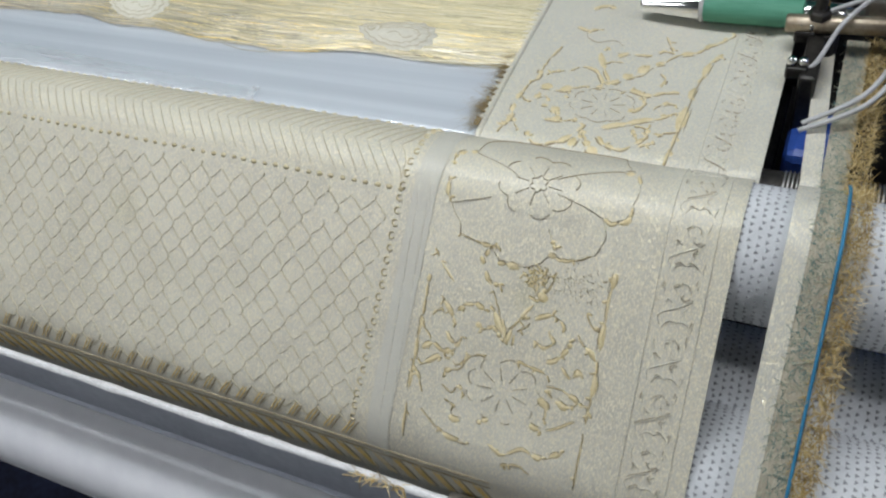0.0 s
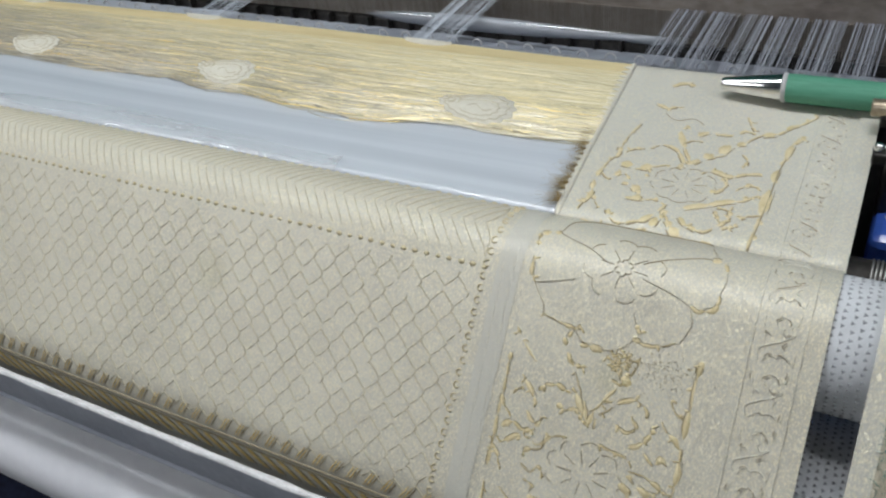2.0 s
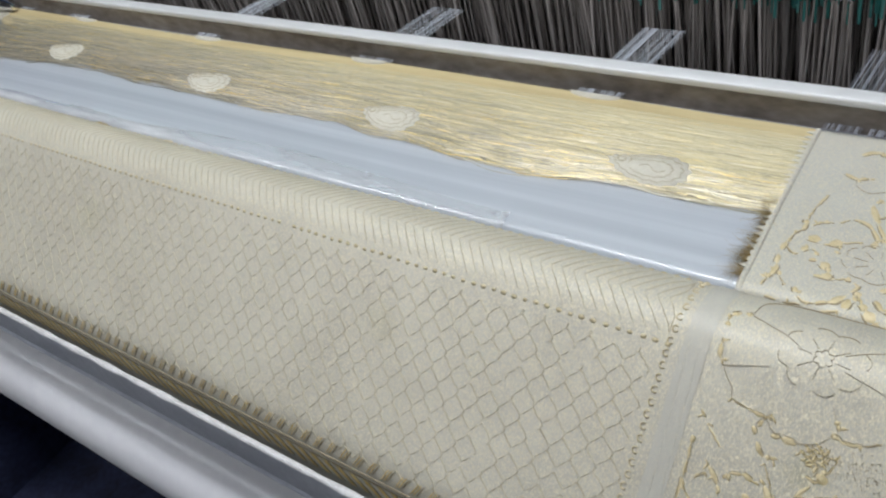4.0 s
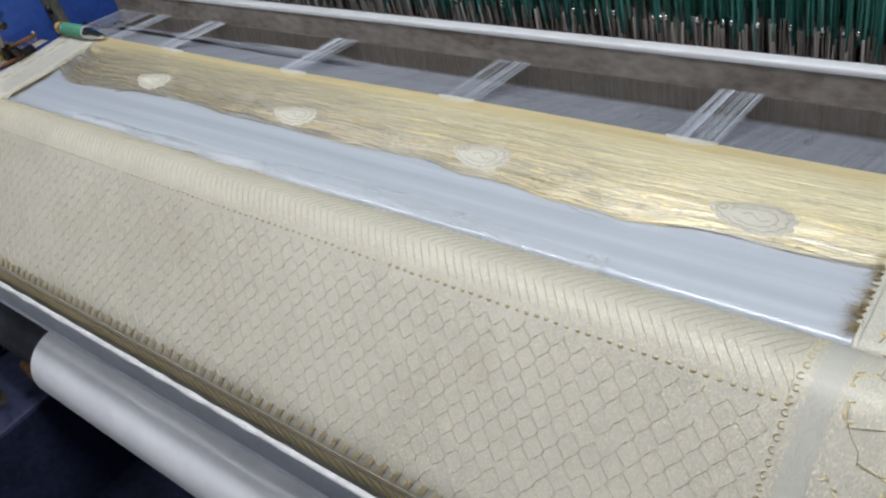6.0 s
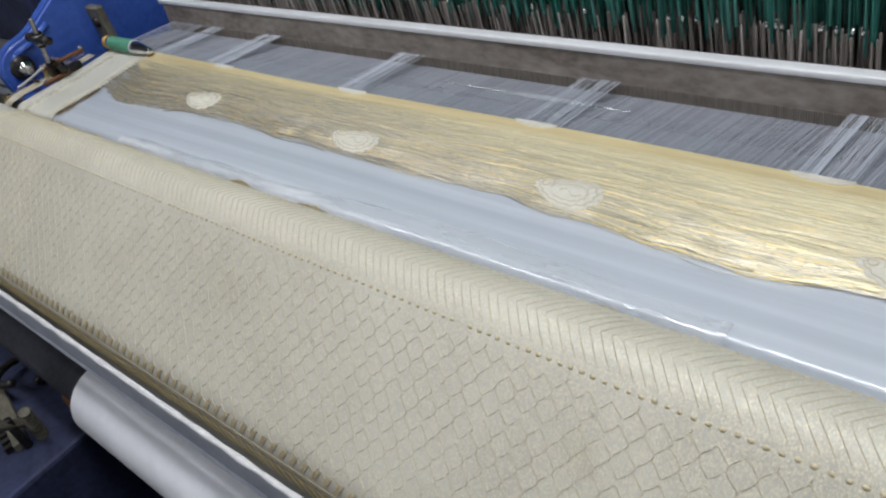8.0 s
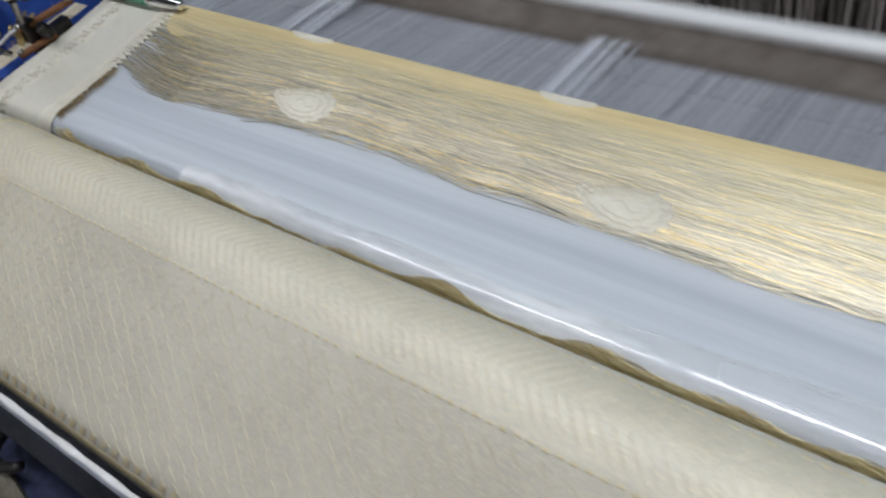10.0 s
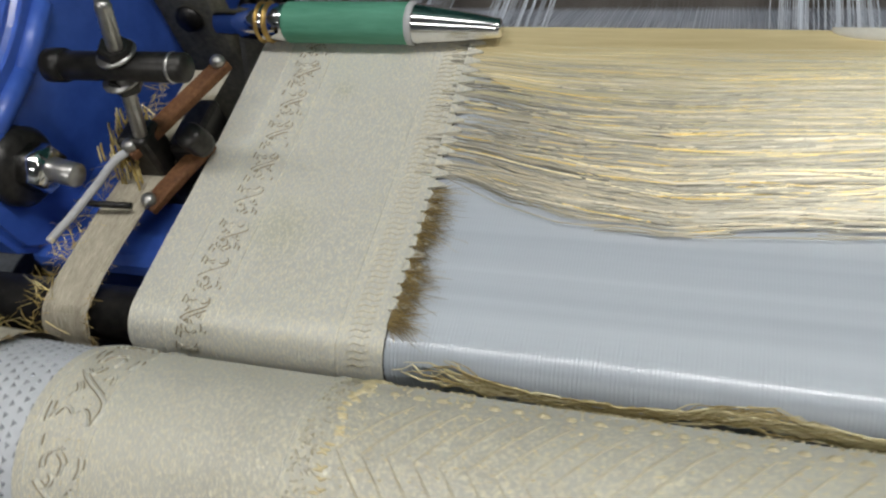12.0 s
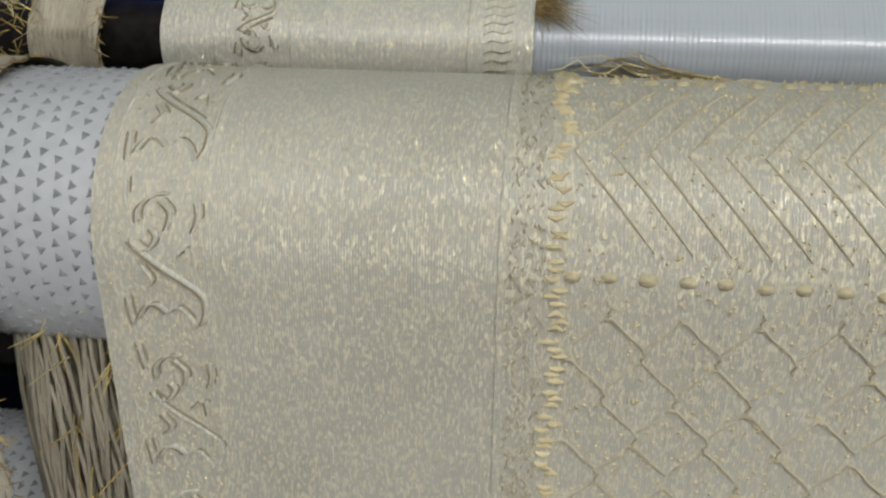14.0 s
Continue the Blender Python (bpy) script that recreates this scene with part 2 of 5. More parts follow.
SHED = simple("shade_toned_warp", (0.23, 0.255, 0.30), (0.36, 0.385, 0.44), 0.45, 0.0, 18, 0.2, (6, 0.3, 0.3))
DARKGREEN = simple("dark_green_backing", (0.025, 0.055, 0.048), (0.06, 0.12, 0.10), 0.8, 0.0, 12, 0.3, (8, 1, 0.3))
CHALK = simple("scuffed_edge", (0.60, 0.60, 0.60), (0.85, 0.85, 0.86), 0.5, 0.2, 60, 0.5)
REED = simple("reed_wires", (0.22, 0.19, 0.16), (0.42, 0.38, 0.33), 0.45, 0.5, 260, 0.6, (1, 0.05, 0.05))
RAIL = simple("bright_cap_rail", (0.74, 0.75, 0.76), (0.86, 0.87, 0.88), 0.35, 0.15, 20, 0.1, (0.2, 1, 1))
CORD = island_material("green_cords", [(0.0, (0.016, 0.12, 0.10)), (0.5, (0.045, 0.31, 0.26)), (1.0, (0.18, 0.50, 0.44))], 0.6, 0.0)
HEDDLE = island_material("heddle_wires", [(0.0, (0.13, 0.115, 0.10)), (0.6, (0.26, 0.23, 0.21)), (1.0, (0.44, 0.40, 0.37))], 0.55, 0.2)
CARRIER = simple("grey_carrier", (0.26, 0.275, 0.30), (0.40, 0.42, 0.45), 0.35, 0.3, 30, 0.1)
CABLE = simple("grey_cable", (0.40, 0.40, 0.41), (0.54, 0.54, 0.54), 0.4, 0.0, 60, 0.05)
FLOORM = simple("dirty_concrete", (0.02, 0.02, 0.022), (0.06, 0.058, 0.055), 0.75, 0.0, 5, 0.3)
WALLM = simple("limewash_wall", (0.42, 0.44, 0.45), (0.55, 0.56, 0.56), 0.85, 0.0, 3, 0.2)
TAPE = simple("selvedge_tape", (0.32, 0.28, 0.21), (0.56, 0.51, 0.40), 0.7, 0.0, 160, 0.6, (1, 0.2, 0.2))
TEAL = island_material("teal_yarn", [(0.0, (0.05, 0.16, 0.18)), (0.5, (0.22, 0.28, 0.22)), (1.0, (0.55, 0.50, 0.36))], 0.6, 0.0)


def glow(name, color, strength):
    m, nt, b = mat(name)
    b.inputs["Base Color"].default_value = (0.8, 0.8, 0.8, 1)
    b.inputs["Emission Color"].default_value = (*color, 1)
    b.inputs["Emission Strength"].default_value = strength
    return m


FILM, _nt, _b = mat("clear_film")
_b.inputs["Base Color"].default_value = (0.82, 0.84, 0.87, 1)
_b.inputs["Roughness"].default_value = 0.07
_tc = _nt.nodes.new("ShaderNodeTexCoord")
_mp = node(_nt, "ShaderNodeMapping", Scale=(0.35, 2.2, 2.2))
_cloud = node(_nt, "ShaderNodeTexNoise", Scale=26, Detail=4)
_nt.links.new(_tc.outputs["Object"], _mp.inputs[0])
_nt.links.new(_mp.outputs[0], _cloud.inputs["Vector"])
# milky film and its white glare, painted into the opacity, strongest at the left
_sep = _nt.nodes.new("ShaderNodeSeparateXYZ")
_nt.links.new(_tc.outputs["Object"], _sep.inputs[0])
_glare = node(_nt, "ShaderNodeMapRange")
for _i, _v in zip((1, 2, 3, 4), (-0.72, -0.58, 1.0, 0.42)):
    _glare.inputs[_i].default_value = _v
_nt.links.new(_sep.outputs[0], _glare.inputs[0])
_veil = node(_nt, "ShaderNodeMath")
_veil.operation = "MULTIPLY"
_nt.links.new(ramp(_nt, _cloud.outputs[0], [(0.38, (0.46, 0.46, 0.46)), (0.60, (0.94, 0.94, 0.94))]), _veil.inputs[0])
_nt.links.new(_glare.outputs[0], _veil.inputs[1])
_nt.links.new(_veil.outputs[0], _b.inputs["Alpha"])
_b.inputs["Coat Weight"].default_value = 1.0
_b.inputs["Coat Roughness"].default_value = 0.04
_b.inputs["Specular IOR Level"].default_value = 0.9
TUBE = glow("lit_tube", (0.95, 0.98, 1.0), 14)


# ---------- mesh tools ----------
def link_mesh(name, bm, material, parent=None, label="", smooth=True):
    me = bpy.data.meshes.new(name)
    bm.to_mesh(me)
    bm.free()
    if smooth:
        for p in me.polygons:
            p.use_smooth = True
    me.materials.append(material)
    ob = new(name, me)
    if parent:
        ob.parent = parent
    if label:
        tagged(ob, label)
    return ob


def part(name, bm, material, parent, label="", smooth=True, kind=""):
    ob = link_mesh(name, bm, material, parent, label, smooth)
    if kind:
        tagged(ob, kind=kind)
    return ob


def thing(name, label, category, at=(0, 0, 0), group="", kind=""):
    ob = new(name)
    ob.location = at
    ob.empty_display_size = 0.02
    return tagged(ob, label, category, group, kind)


def box(bm, lo, hi, bevel=0.0, m=None):
    c = [(a + b) / 2 for a, b in zip(lo, hi)]
    s = [abs(b - a) for a, b in zip(lo, hi)]
    r = bmesh.ops.create_cube(bm, size=1, matrix=Matrix.Translation(c) @ Matrix.Diagonal((*s, 1)))
    vs = r["verts"]
    if bevel:
        es = {e for v in vs for e in v.link_edges}
        out = bmesh.ops.bevel(bm, geom=list(es), offset=bevel, segments=2, affect="EDGES", profile=0.5)
        vs = list({v for f in out["faces"] for v in f.verts} | {v for v in vs if v.is_valid})
    if m is not None:
        bmesh.ops.transform(bm, matrix=m, verts=vs)
    return vs


def lathe(bm, a, b, prof, seg=24):
    """Turned body from a to b; prof: (place along 0..1, radius)."""
    a, b = Vector(a), Vector(b)
    ax = (b - a).normalized()
    u = ax.orthogonal().normalized()
    v = ax.cross(u)
    rings = []
    for f, r in prof:
        c = a.lerp(b, f)
        rings.append([bm.verts.new(c + r * (math.cos(k * math.tau / seg) * u + math.sin(k * math.tau / seg) * v)) for k in range(seg)])
    for p, q in zip(rings, rings[1:]):
        for k in range(seg):
            bm.faces.new((p[k], p[(k + 1) % seg], q[(k + 1) % seg], q[k]))
    bm.faces.new(list(reversed(rings[0])))
    bm.faces.new(rings[-1])


def rod(bm, a, b, r, seg=16, bevel=0.0):
    n = (Vector(b) - Vector(a)).length
    e = min(0.3, (bevel or r * 0.15) / n)
    lathe(bm, a, b, [(0, r * 0.85), (e, r), (1 - e, r), (1, r * 0.85)], seg)


def sweep(bm, pts, r, seg=8):
    """A round wire through the points."""
    pts = [Vector(p) for p in pts]
    rings = []
    side = None
    for i, p in enumerate(pts):
        d = (pts[min(i + 1, len(pts) - 1)] - pts[max(i - 1, 0)]).normalized()
        side = d.orthogonal().normalized() if side is None else (side - side.dot(d) * d).normalized()
        up = d.cross(side)
        rings.append([bm.verts.new(p + r * (math.cos(k * math.tau / seg) * side + math.sin(k * math.tau / seg) * up)) for k in range(seg)])
    for p, q in zip(rings, rings[1:]):
        for k in range(seg):
            bm.faces.new((p[k], p[(k + 1) % seg], q[(k + 1) % seg], q[k]))
    bm.faces.new(list(reversed(rings[0])))
    bm.faces.new(rings[-1])


def spline(ctrl, n=12):
    """Smooth path through control points."""
    c = [Vector(p) for p in ctrl]
    out = []
    for i in range(len(c) - 1):
        p0, p1, p2, p3 = c[max(i - 1, 0)], c[i], c[i + 1], c[min(i + 2, len(c) - 1)]
        for k in range(n):
            t = k / n
            out.append(0.5 * ((2 * p1) + (p2 - p0) * t + (2 * p0 - 5 * p1 + 4 * p2 - p3) * t * t + (3 * p1 - p0 - 3 * p2 + p3) * t ** 3))
    return out + [c[-1]]


# ---------- the way of the cloth ----------
Z0 = 0.85                      # woven web
ROLL_Y, ROLL_Z, ROLL_R = 0.4170, 0.8484, 0.036
SLOPE = radians(43)
RUN = 0.12
ROD_Y, ROD_R = 0.476, 0.0145
ROD_Z = Z0 - ROD_R
LEFT, RIGHT = -1.318, 0.0
IN_L, IN_R = -1.214, -0.165    # inner edges of the two borders
BODY_L, BODY_R = -1.205, -0.172
FELL = 0.63
S1 = ROLL_R * SLOPE
T1 = (ROLL_Y - ROLL_R * math.sin(SLOPE), ROLL_Z + ROLL_R * math.cos(SLOPE))
T2 = (T1[0] - RUN * math.cos(SLOPE), T1[1] - RUN * math.sin(SLOPE))
LOW_R = 0.042
LOW_Y, LOW_Z = T2[0] + LOW_R * math.sin(SLOPE), T2[1] - LOW_R * math.cos(SLOPE)


def drape_at(x, s, lift=0.0):
    """Place and normal on the cloth over the take-up roller: s runs from its top down to the front."""
    if s < S1:
        a = s / ROLL_R
        n = Vector((0, -math.sin(a), math.cos(a)))
        p = Vector((x, ROLL_Y, ROLL_Z)) + ROLL_R * n
    elif s < S1 + RUN:
        n = Vector((0, -math.sin(SLOPE), math.cos(SLOPE)))
        d = s - S1
        p = Vector((x, T1[0] - d * math.cos(SLOPE), T1[1] - d * math.sin(SLOPE)))
    else:
        a = min(SLOPE + (s - S1 - RUN) / LOW_R, radians(88))
        n = Vector((0, -math.sin(a), math.cos(a)))
        p = Vector((x, LOW_Y, LOW_Z)) + LOW_R * n
        p.z -= max(0, s - S1 - RUN - LOW_R * radians(45))
    return p + n * lift, n


def web_at(x, y, lift=0.0):
    """Place and normal on the flat web; below the rod's middle it bends down over the rod."""
    if y >= ROD_Y:
        n = Vector((0, 0, 1))
        sag = 0.0012 * math.sin(x * 9 + y * 30) * min(1, (y - ROD_Y) / 0.05)
        return Vector((x, y, Z0 + lift + sag)), n
    a = min((ROD_Y - y) / ROD_R, radians(95))
    n = Vector((0, -math.sin(a), math.cos(a)))
    p = Vector((x, ROD_Y, ROD_Z)) + (ROD_R + lift) * n
    extra = max(0, (ROD_Y - y) - ROD_R * radians(95))
    p.z -= extra
    return p, n


def rib_at(u, v, lift=0.0):
    """The web pressed into the fine turning rings of the rod."""
    f = max(0.0, min(1.0, (ROD_Y + 0.007 - v) / 0.005))
    return web_at(u, v, lift + 0.00005 * f * math.sin(u * math.tau / 0.0015))


def sheet(bm, place, us, vs, lift=0.0):
    grid = [[bm.verts.new(place(u, v, lift)[0]) for v in vs] for u in us]
    for a, b in zip(grid, grid[1:]):
        for k in range(len(vs) - 1):
            bm.faces.new((a[k], a[k + 1], b[k + 1], b[k]))


def span(a, b, n):
    return [a + (b - a) * k / n for k in range(n + 1)]


def strip(bm, place, path, w, h, base=0.0004, taper=True, lens=False):
    """A raised yarn along a path on the cloth, w wide and h high."""
    pts = [place(u, v, base) for u, v in path]
    n = len(pts)
    rows = []
    for i, (p, nn) in enumerate(pts):
        d = (pts[min(i + 1, n - 1)][0] - pts[max(i - 1, 0)][0])
        side = d.cross(nn)
        if side.length < 1e-9:
            continue
        side.normalize()
        k = 1.0
        if lens:
            k = 0.12 + 0.88 * math.sin(math.pi * i / (n - 1)) ** 0.8
        elif taper and (i == 0 or i == n - 1):
            k = 0.35
        rows.append((bm.verts.new(p - side * w * k / 2 - nn * base), bm.verts.new(p + nn * h * k), bm.verts.new(p + side * w * k / 2 - nn * base)))
    for a, b in zip(rows, rows[1:]):
        bm.faces.new((a[0], b[0], b[1], a[1]))
        bm.faces.new((a[1], b[1], b[2], a[2]))


def hair(bm, p, way, length, w, rnd):
    """A thin bent ribbon that stands for one yarn end."""
    way = way.normalized()
    side = way.cross(Vector((0, 0, 1)))
    side = (side if side.length > 0.05 else Vector((1, 0, 0))).normalized()
    bend = Vector((rnd.uniform(-1, 1), rnd.uniform(-1, 1), rnd.uniform(-0.9, 0.3))) * length * 0.35
    rows = []
    for q in range(4):
        f = q / 3
        c = p + way * length * f + bend * f * f
        k = w * (1 - 0.6 * f) / 2
        rows.append((bm.verts.new(c - side * k), bm.verts.new(c + side * k)))
    for a, b in zip(rows, rows[1:]):
        bm.faces.new((a[0], b[0], b[1], a[1]))


# ---------- hall ----------
def slab(name, lo, hi, material, label, category):
    bm = bmesh.new()
    box(bm, lo, hi)
    ob = link_mesh(name, bm, material, None, label, False)
    tagged(ob, category=category, kind="structure")
    return ob


slab("floor", (-4, -3, -0.1), (4, 5, 0), FLOORM, "dirty dark concrete workshop floor", "floor")
slab("ceiling", (-4, -3, 2.6), (4, 5, 2.7), WALLM, "pale limewashed workshop ceiling", "ceiling")
slab("wall_south", (-4, -3.15, 0), (4, -3, 2.6), WALLM, "pale limewashed workshop wall", "wall")
slab("wall_north", (-4, 5, 0), (4, 5.15, 2.6), WALLM, "pale limewashed workshop wall", "wall")
slab("wall_west", (-4.15, -3, 0), (-4, 5, 2.6), WALLM, "pale limewashed workshop wall", "wall")
slab("wall_east", (4, -3, 0), (4.15, 5, 2.6), WALLM, "pale limewashed workshop wall", "wall")


def ceiling_light(x, y):
    t = thing("ceiling_light", "twin fluorescent tube light hung from the ceiling", "light", (x, y, 2.42), "hall lights")
    bm = bmesh.new()
    box(bm, (-0.62, -0.07, 0.03), (0.62, 0.07, 0.06), 0.006)
    box(bm, (-0.61, -0.02, 0.06), (0.61, 0.02, 0.19), 0.004)
    part("housing", bm, GREYPAINT, t)
    for dy in (-0.045, 0.045):
        bm = bmesh.new()
        rod(bm, (-0.6, dy, 0.012), (0.6, dy, 0.012), 0.014)
        part("tube", bm, TUBE, t)
    return t


# the fixtures in front (y -1.1) and right (x 1.6) are added, unseen
for x, y in ((-0.42, 0.50), (-1.50, -1.1), (1.6, 0.2), (-1.70, 0.42)):
    ceiling_light(x, y)


# ---------- rollers, rod and rails ----------
def roller(name, label, y, z, r, x0, x1, material, category="roller"):
    t = thing(name, label, category, ((x0 + x1) / 2, y, z))
    h = (x1 - x0) / 2
    bm = bmesh.new()
    lathe(bm, (-h, 0, 0), (h, 0, 0), [(0, r * 0.9), (0.002, r), (0.998, r), (1, r * 0.9)], 48)
    part("cover", bm, material, t)
    bm = bmesh.new()
    rod(bm, (-h - 0.18, 0, 0), (h + 0.18, 0, 0), r * 0.35)
    part("shaft", bm, DARKSTEEL, t)
    return t


def studs(t, r, spans):
    """Rows of small three-cornered studs on the bare ends of a roller's cover; their grey paints in the dimples' shade.
    """
    rr = random.Random(61)
    bm = bmesh.new()
    n = int(math.tau * r / 0.0037)
    for x0, x1 in spans:
        for i in range(int((x1 - x0) / 0.0041)):
            for k in range(n):
                a = (k + 0.5 * (i % 2)) / n * math.tau + rr.uniform(-0.012, 0.012)
                x = x0 + 0.0041 * i + rr.uniform(-0.0005, 0.0005)
                turn = rr.uniform(-0.35, 0.35)
                ring = []
                for q in range(3):
                    b = turn + q * math.tau / 3
                    ring.append((x + 0.00150 * math.cos(b), a + 0.00150 * math.sin(b) / r))
                lo = [bm.verts.new((u, r * math.sin(w), r * math.cos(w))) for u, w in ring]
                c = bm.verts.new((x, (r + 0.0006) * math.sin(a), (r + 0.0006) * math.cos(a)))
                for q in range(3):
                    bm.faces.new((lo[q], lo[(q + 1) % 3], c))
    part("stud", bm, DIMPLE_SHADE, t, "small three-cornered studs, grey as the shade of dimples", False, "stuff")


for name, label, y, z, r, x0 in (("take_up_roller", "take-up roller covered in white dimpled rubber", ROLL_Y, ROLL_Z, ROLL_R - 0.0015, -1.47),
                                 ("press_roller", "shaded white dimpled press roller behind the cloth", 0.40, 0.752, 0.036, -1.27),
                                 ("guide_roller", "lower guide roller covered in white dimpled rubber", LOW_Y, LOW_Z, LOW_R - 0.0015, -1.45)):
    t = roller(name, label, y, z, r, x0, 0.22, DIMPLE)
    m = (x0 + 0.22) / 2
    studs(t, r - 0.0001, [(-0.012 - m, 0.150 - m)] + ([(-1.420 - m, -1.296 - m)] if x0 < -1.4 else []))

t = thing("breast_rod", "black oily steel breast rod with fine turning rings", "rod", (-0.6, ROD_Y, ROD_Z))
bm = bmesh.new()
rod(bm, (-1.0, 0, 0), (0.9, 0, 0), ROD_R - 0.003, 32)
part("bar", bm, DARKSTEEL, t)
bm = bmesh.new()
for k in range(46):
    x = 0.612 + k * 0.0022
    lathe(bm, (x, 0, 0), (x + 0.0012, 0, 0), [(0, ROD_R - 0.003), (0.5, ROD_R - 0.0018), (1, ROD_R - 0.003)], 20)
part("thread", bm, STEEL, t, "bright screw-cut thread", kind="stuff")

t = thing("front_rail", "grey painted angle rail with a scuffed white edge", "rail", (-0.65, 0.282, 0.756))
bm = bmesh.new()
box(bm, (-0.62, -0.0015, -0.042), (0.86, 0.0015, -0.001), 0.0006)
box(bm, (-0.62, -0.0040, -0.044), (0.86, 0.0015, -0.0425), 0.0004)
part("angle", bm, RAILPAINT, t)
bm = bmesh.new()
xs = span(-0.62, 0.86, 260)
va = []
for x in xs:
    w = 0.0024 + 0.0009 * noise.noise(Vector((x * 40, 0, 0)))
    top = 0.0006 + 0.0006 * noise.noise(Vector((x * 70, 3, 0)))
    va.append((bm.verts.new((x, -w, -0.002)), bm.verts.new((x, -0.001, top)), bm.verts.new((x, w, -0.001))))
for a, b in zip(va, va[1:]):
    bm.faces.new((a[0], b[0], b[1], a[1]))
    bm.faces.new((a[1], b[1], b[2], a[2]))
part("edge", bm, CHALK, t, "scuffed white edge of the rail")
bm = bmesh.new()
r6 = random.Random(8)
for k in range(60):
    p = Vector((r6.uniform(0.47, 0.505), -0.002 + r6.uniform(-0.002, 0.002), 0.0))
    hair(bm, p, Vector((r6.uniform(-1, 1), r6.uniform(-0.8, 0.2), r6.uniform(-0.3, 0.4))), r6.uniform(0.003, 0.008), 0.0007, r6)
part("splinter", bm, FRINGE, t, "frayed straw-coloured lint on the rail", kind="stuff")
t = thing("short_pipe", "short dull steel pipe behind the rail", "pipe", (0.0, 0.283, 0.752))
bm = bmesh.new()
rod(bm, (-0.12, 0, 0), (0.2, 0, 0), 0.006)
part("pipe", bm, STEEL, t)

t = thing("cloth_tube", "dusty white cloth winding tube on a grey core", "tube", (-0.4, 0.294, 0.615))
bm = bmesh.new()
lathe(bm, (-0.612, 0, 0), (0.75, 0, 0), [(0, 0.036), (0.001, 0.042), (0.004, 0.0475), (0.25, 0.048), (0.6, 0.0473), (0.999, 0.0475), (1, 0.044)], 48)
part("sleeve", bm, WHITEPAINT, t)
bm = bmesh.new()
rod(bm, (-0.95, 0, 0), (0.9, 0, 0), 0.032, 32)
part("core", bm, DARKCORE, t, "dark dusty steel core")


# ---------- the cloth ----------
web = thing("woven_cloth", "cream and gold brocade on the loom with uncut floats", "cloth", (0, 0, 0))
ys = span(ROD_Y - 0.06, ROD_Y, 14)[:-1] + [ROD_Y + 0.002 * k for k in range(5)] + span(ROD_Y + 0.012, FELL, 9)
bm = bmesh.new()
sheet(bm, lambda u, v, l: (web_at(u, v, l)[0].lerp(rib_at(u, v, l)[0], 0.35), None), span(LEFT, IN_L, 420), ys)
part("left_border", bm, BORDER, web, "narrow cream selvedge border")
bm = bmesh.new()
sheet(bm, web_at, span(IN_R, RIGHT, 12), ys)
part("right_border", bm, BORDER, web, "broad cream border with raised flowers")
bm = bmesh.new()
sheet(bm, rib_at, span(IN_L, -0.80, 1650) + span(-0.80, IN_R, 120)[1:], ys, -0.0012)
part("sheer_ground", bm, SHEER, web, "bare grey sheer ground")


EDGE = ((-1.215, 0.547), (-1.19, 0.539), (-1.16, 0.531), (-1.125, 0.527), (-1.07, 0.533), (-1.02, 0.538), (-0.95, 0.542), (-0.89, 0.542), (-0.78, 0.5415),
        (-0.65, 0.5405), (-0.55, 0.540), (-0.45, 0.533), (-0.37, 0.5262), (-0.32, 0.529), (-0.24, 0.533), (-0.16, 0.535))


def web_up_edge(u, v, l):
    return web_at(u, v, 0.0016 + 0.0006 * math.sin((u + 0.0105) * 290))


def float_edge(x):
    """Where the loose floats end towards the rod."""
    return float(np.interp(x, [p[0] for p in EDGE], [p[1] for p in EDGE])) + 0.0012 * noise.noise(Vector((x * 40, 0.3, 0)))


bm = bmesh.new()
grid = []
for x in span(IN_L, IN_R, 260):
    e = FELL - 0.034 + 0.016 * noise.noise(Vector((x * 30, 7, 0))) - 0.022 * max(0, min(1, (x + 0.75) * 2))
    grid.append([bm.verts.new(web_at(x, e + (FELL - e) * k / 10, 0.0006)[0]) for k in range(11)])
for a, b in zip(grid, grid[1:]):
    for k in range(10):
        bm.faces.new((a[k], b[k], b[k + 1], a[k + 1]))
part("float_ground", bm, GOLDBASE, web, "dense pale gold floats at the fell")

rnd = random.Random(4)
upper, lower, pale, shiny = bmesh.new(), bmesh.new(), bmesh.new(), bmesh.new()
for i in range(15000):
    x0 = rnd.uniform(IN_L - 0.01, IN_R - 0.01)
    n = rnd.uniform(0.03, 0.20)
    f = 0.92 * rnd.random()
    if (f < 0.45 and rnd.random() < 0.35) or (x0 < -1.0 and rnd.random() < 0.3):
        continue
    path = []
    ph = rnd.uniform(0, 6)
    amp = rnd.uniform(0.0004, 0.0022) * (1.2 - f)
    drop = rnd.gauss(0, 0.0034) * (1 - f)
    for k in range(9):
        x = min(x0 + n * k / 8, IN_R)
        e = float_edge(x) + drop
        v = e + (FELL - 0.004 - e) * f + amp * math.sin(x * 60 + ph) + 0.0045 * (1 - f) * noise.noise(Vector((x * 16, f * 11, 2.2)))
        # strands dive to the knots of the saw edge at the left
        v += (0.545 + 0.085 * f - v) * max(0, 1 - (x - IN_L) / 0.03) * 0.8
        path.append((x, v))
    # greyer floats towards the left paint in gold yarn turned from the light
    grey = rnd.random() < 1.25 - 0.95 * f - 1.5 * max(0, x0 + 0.85)
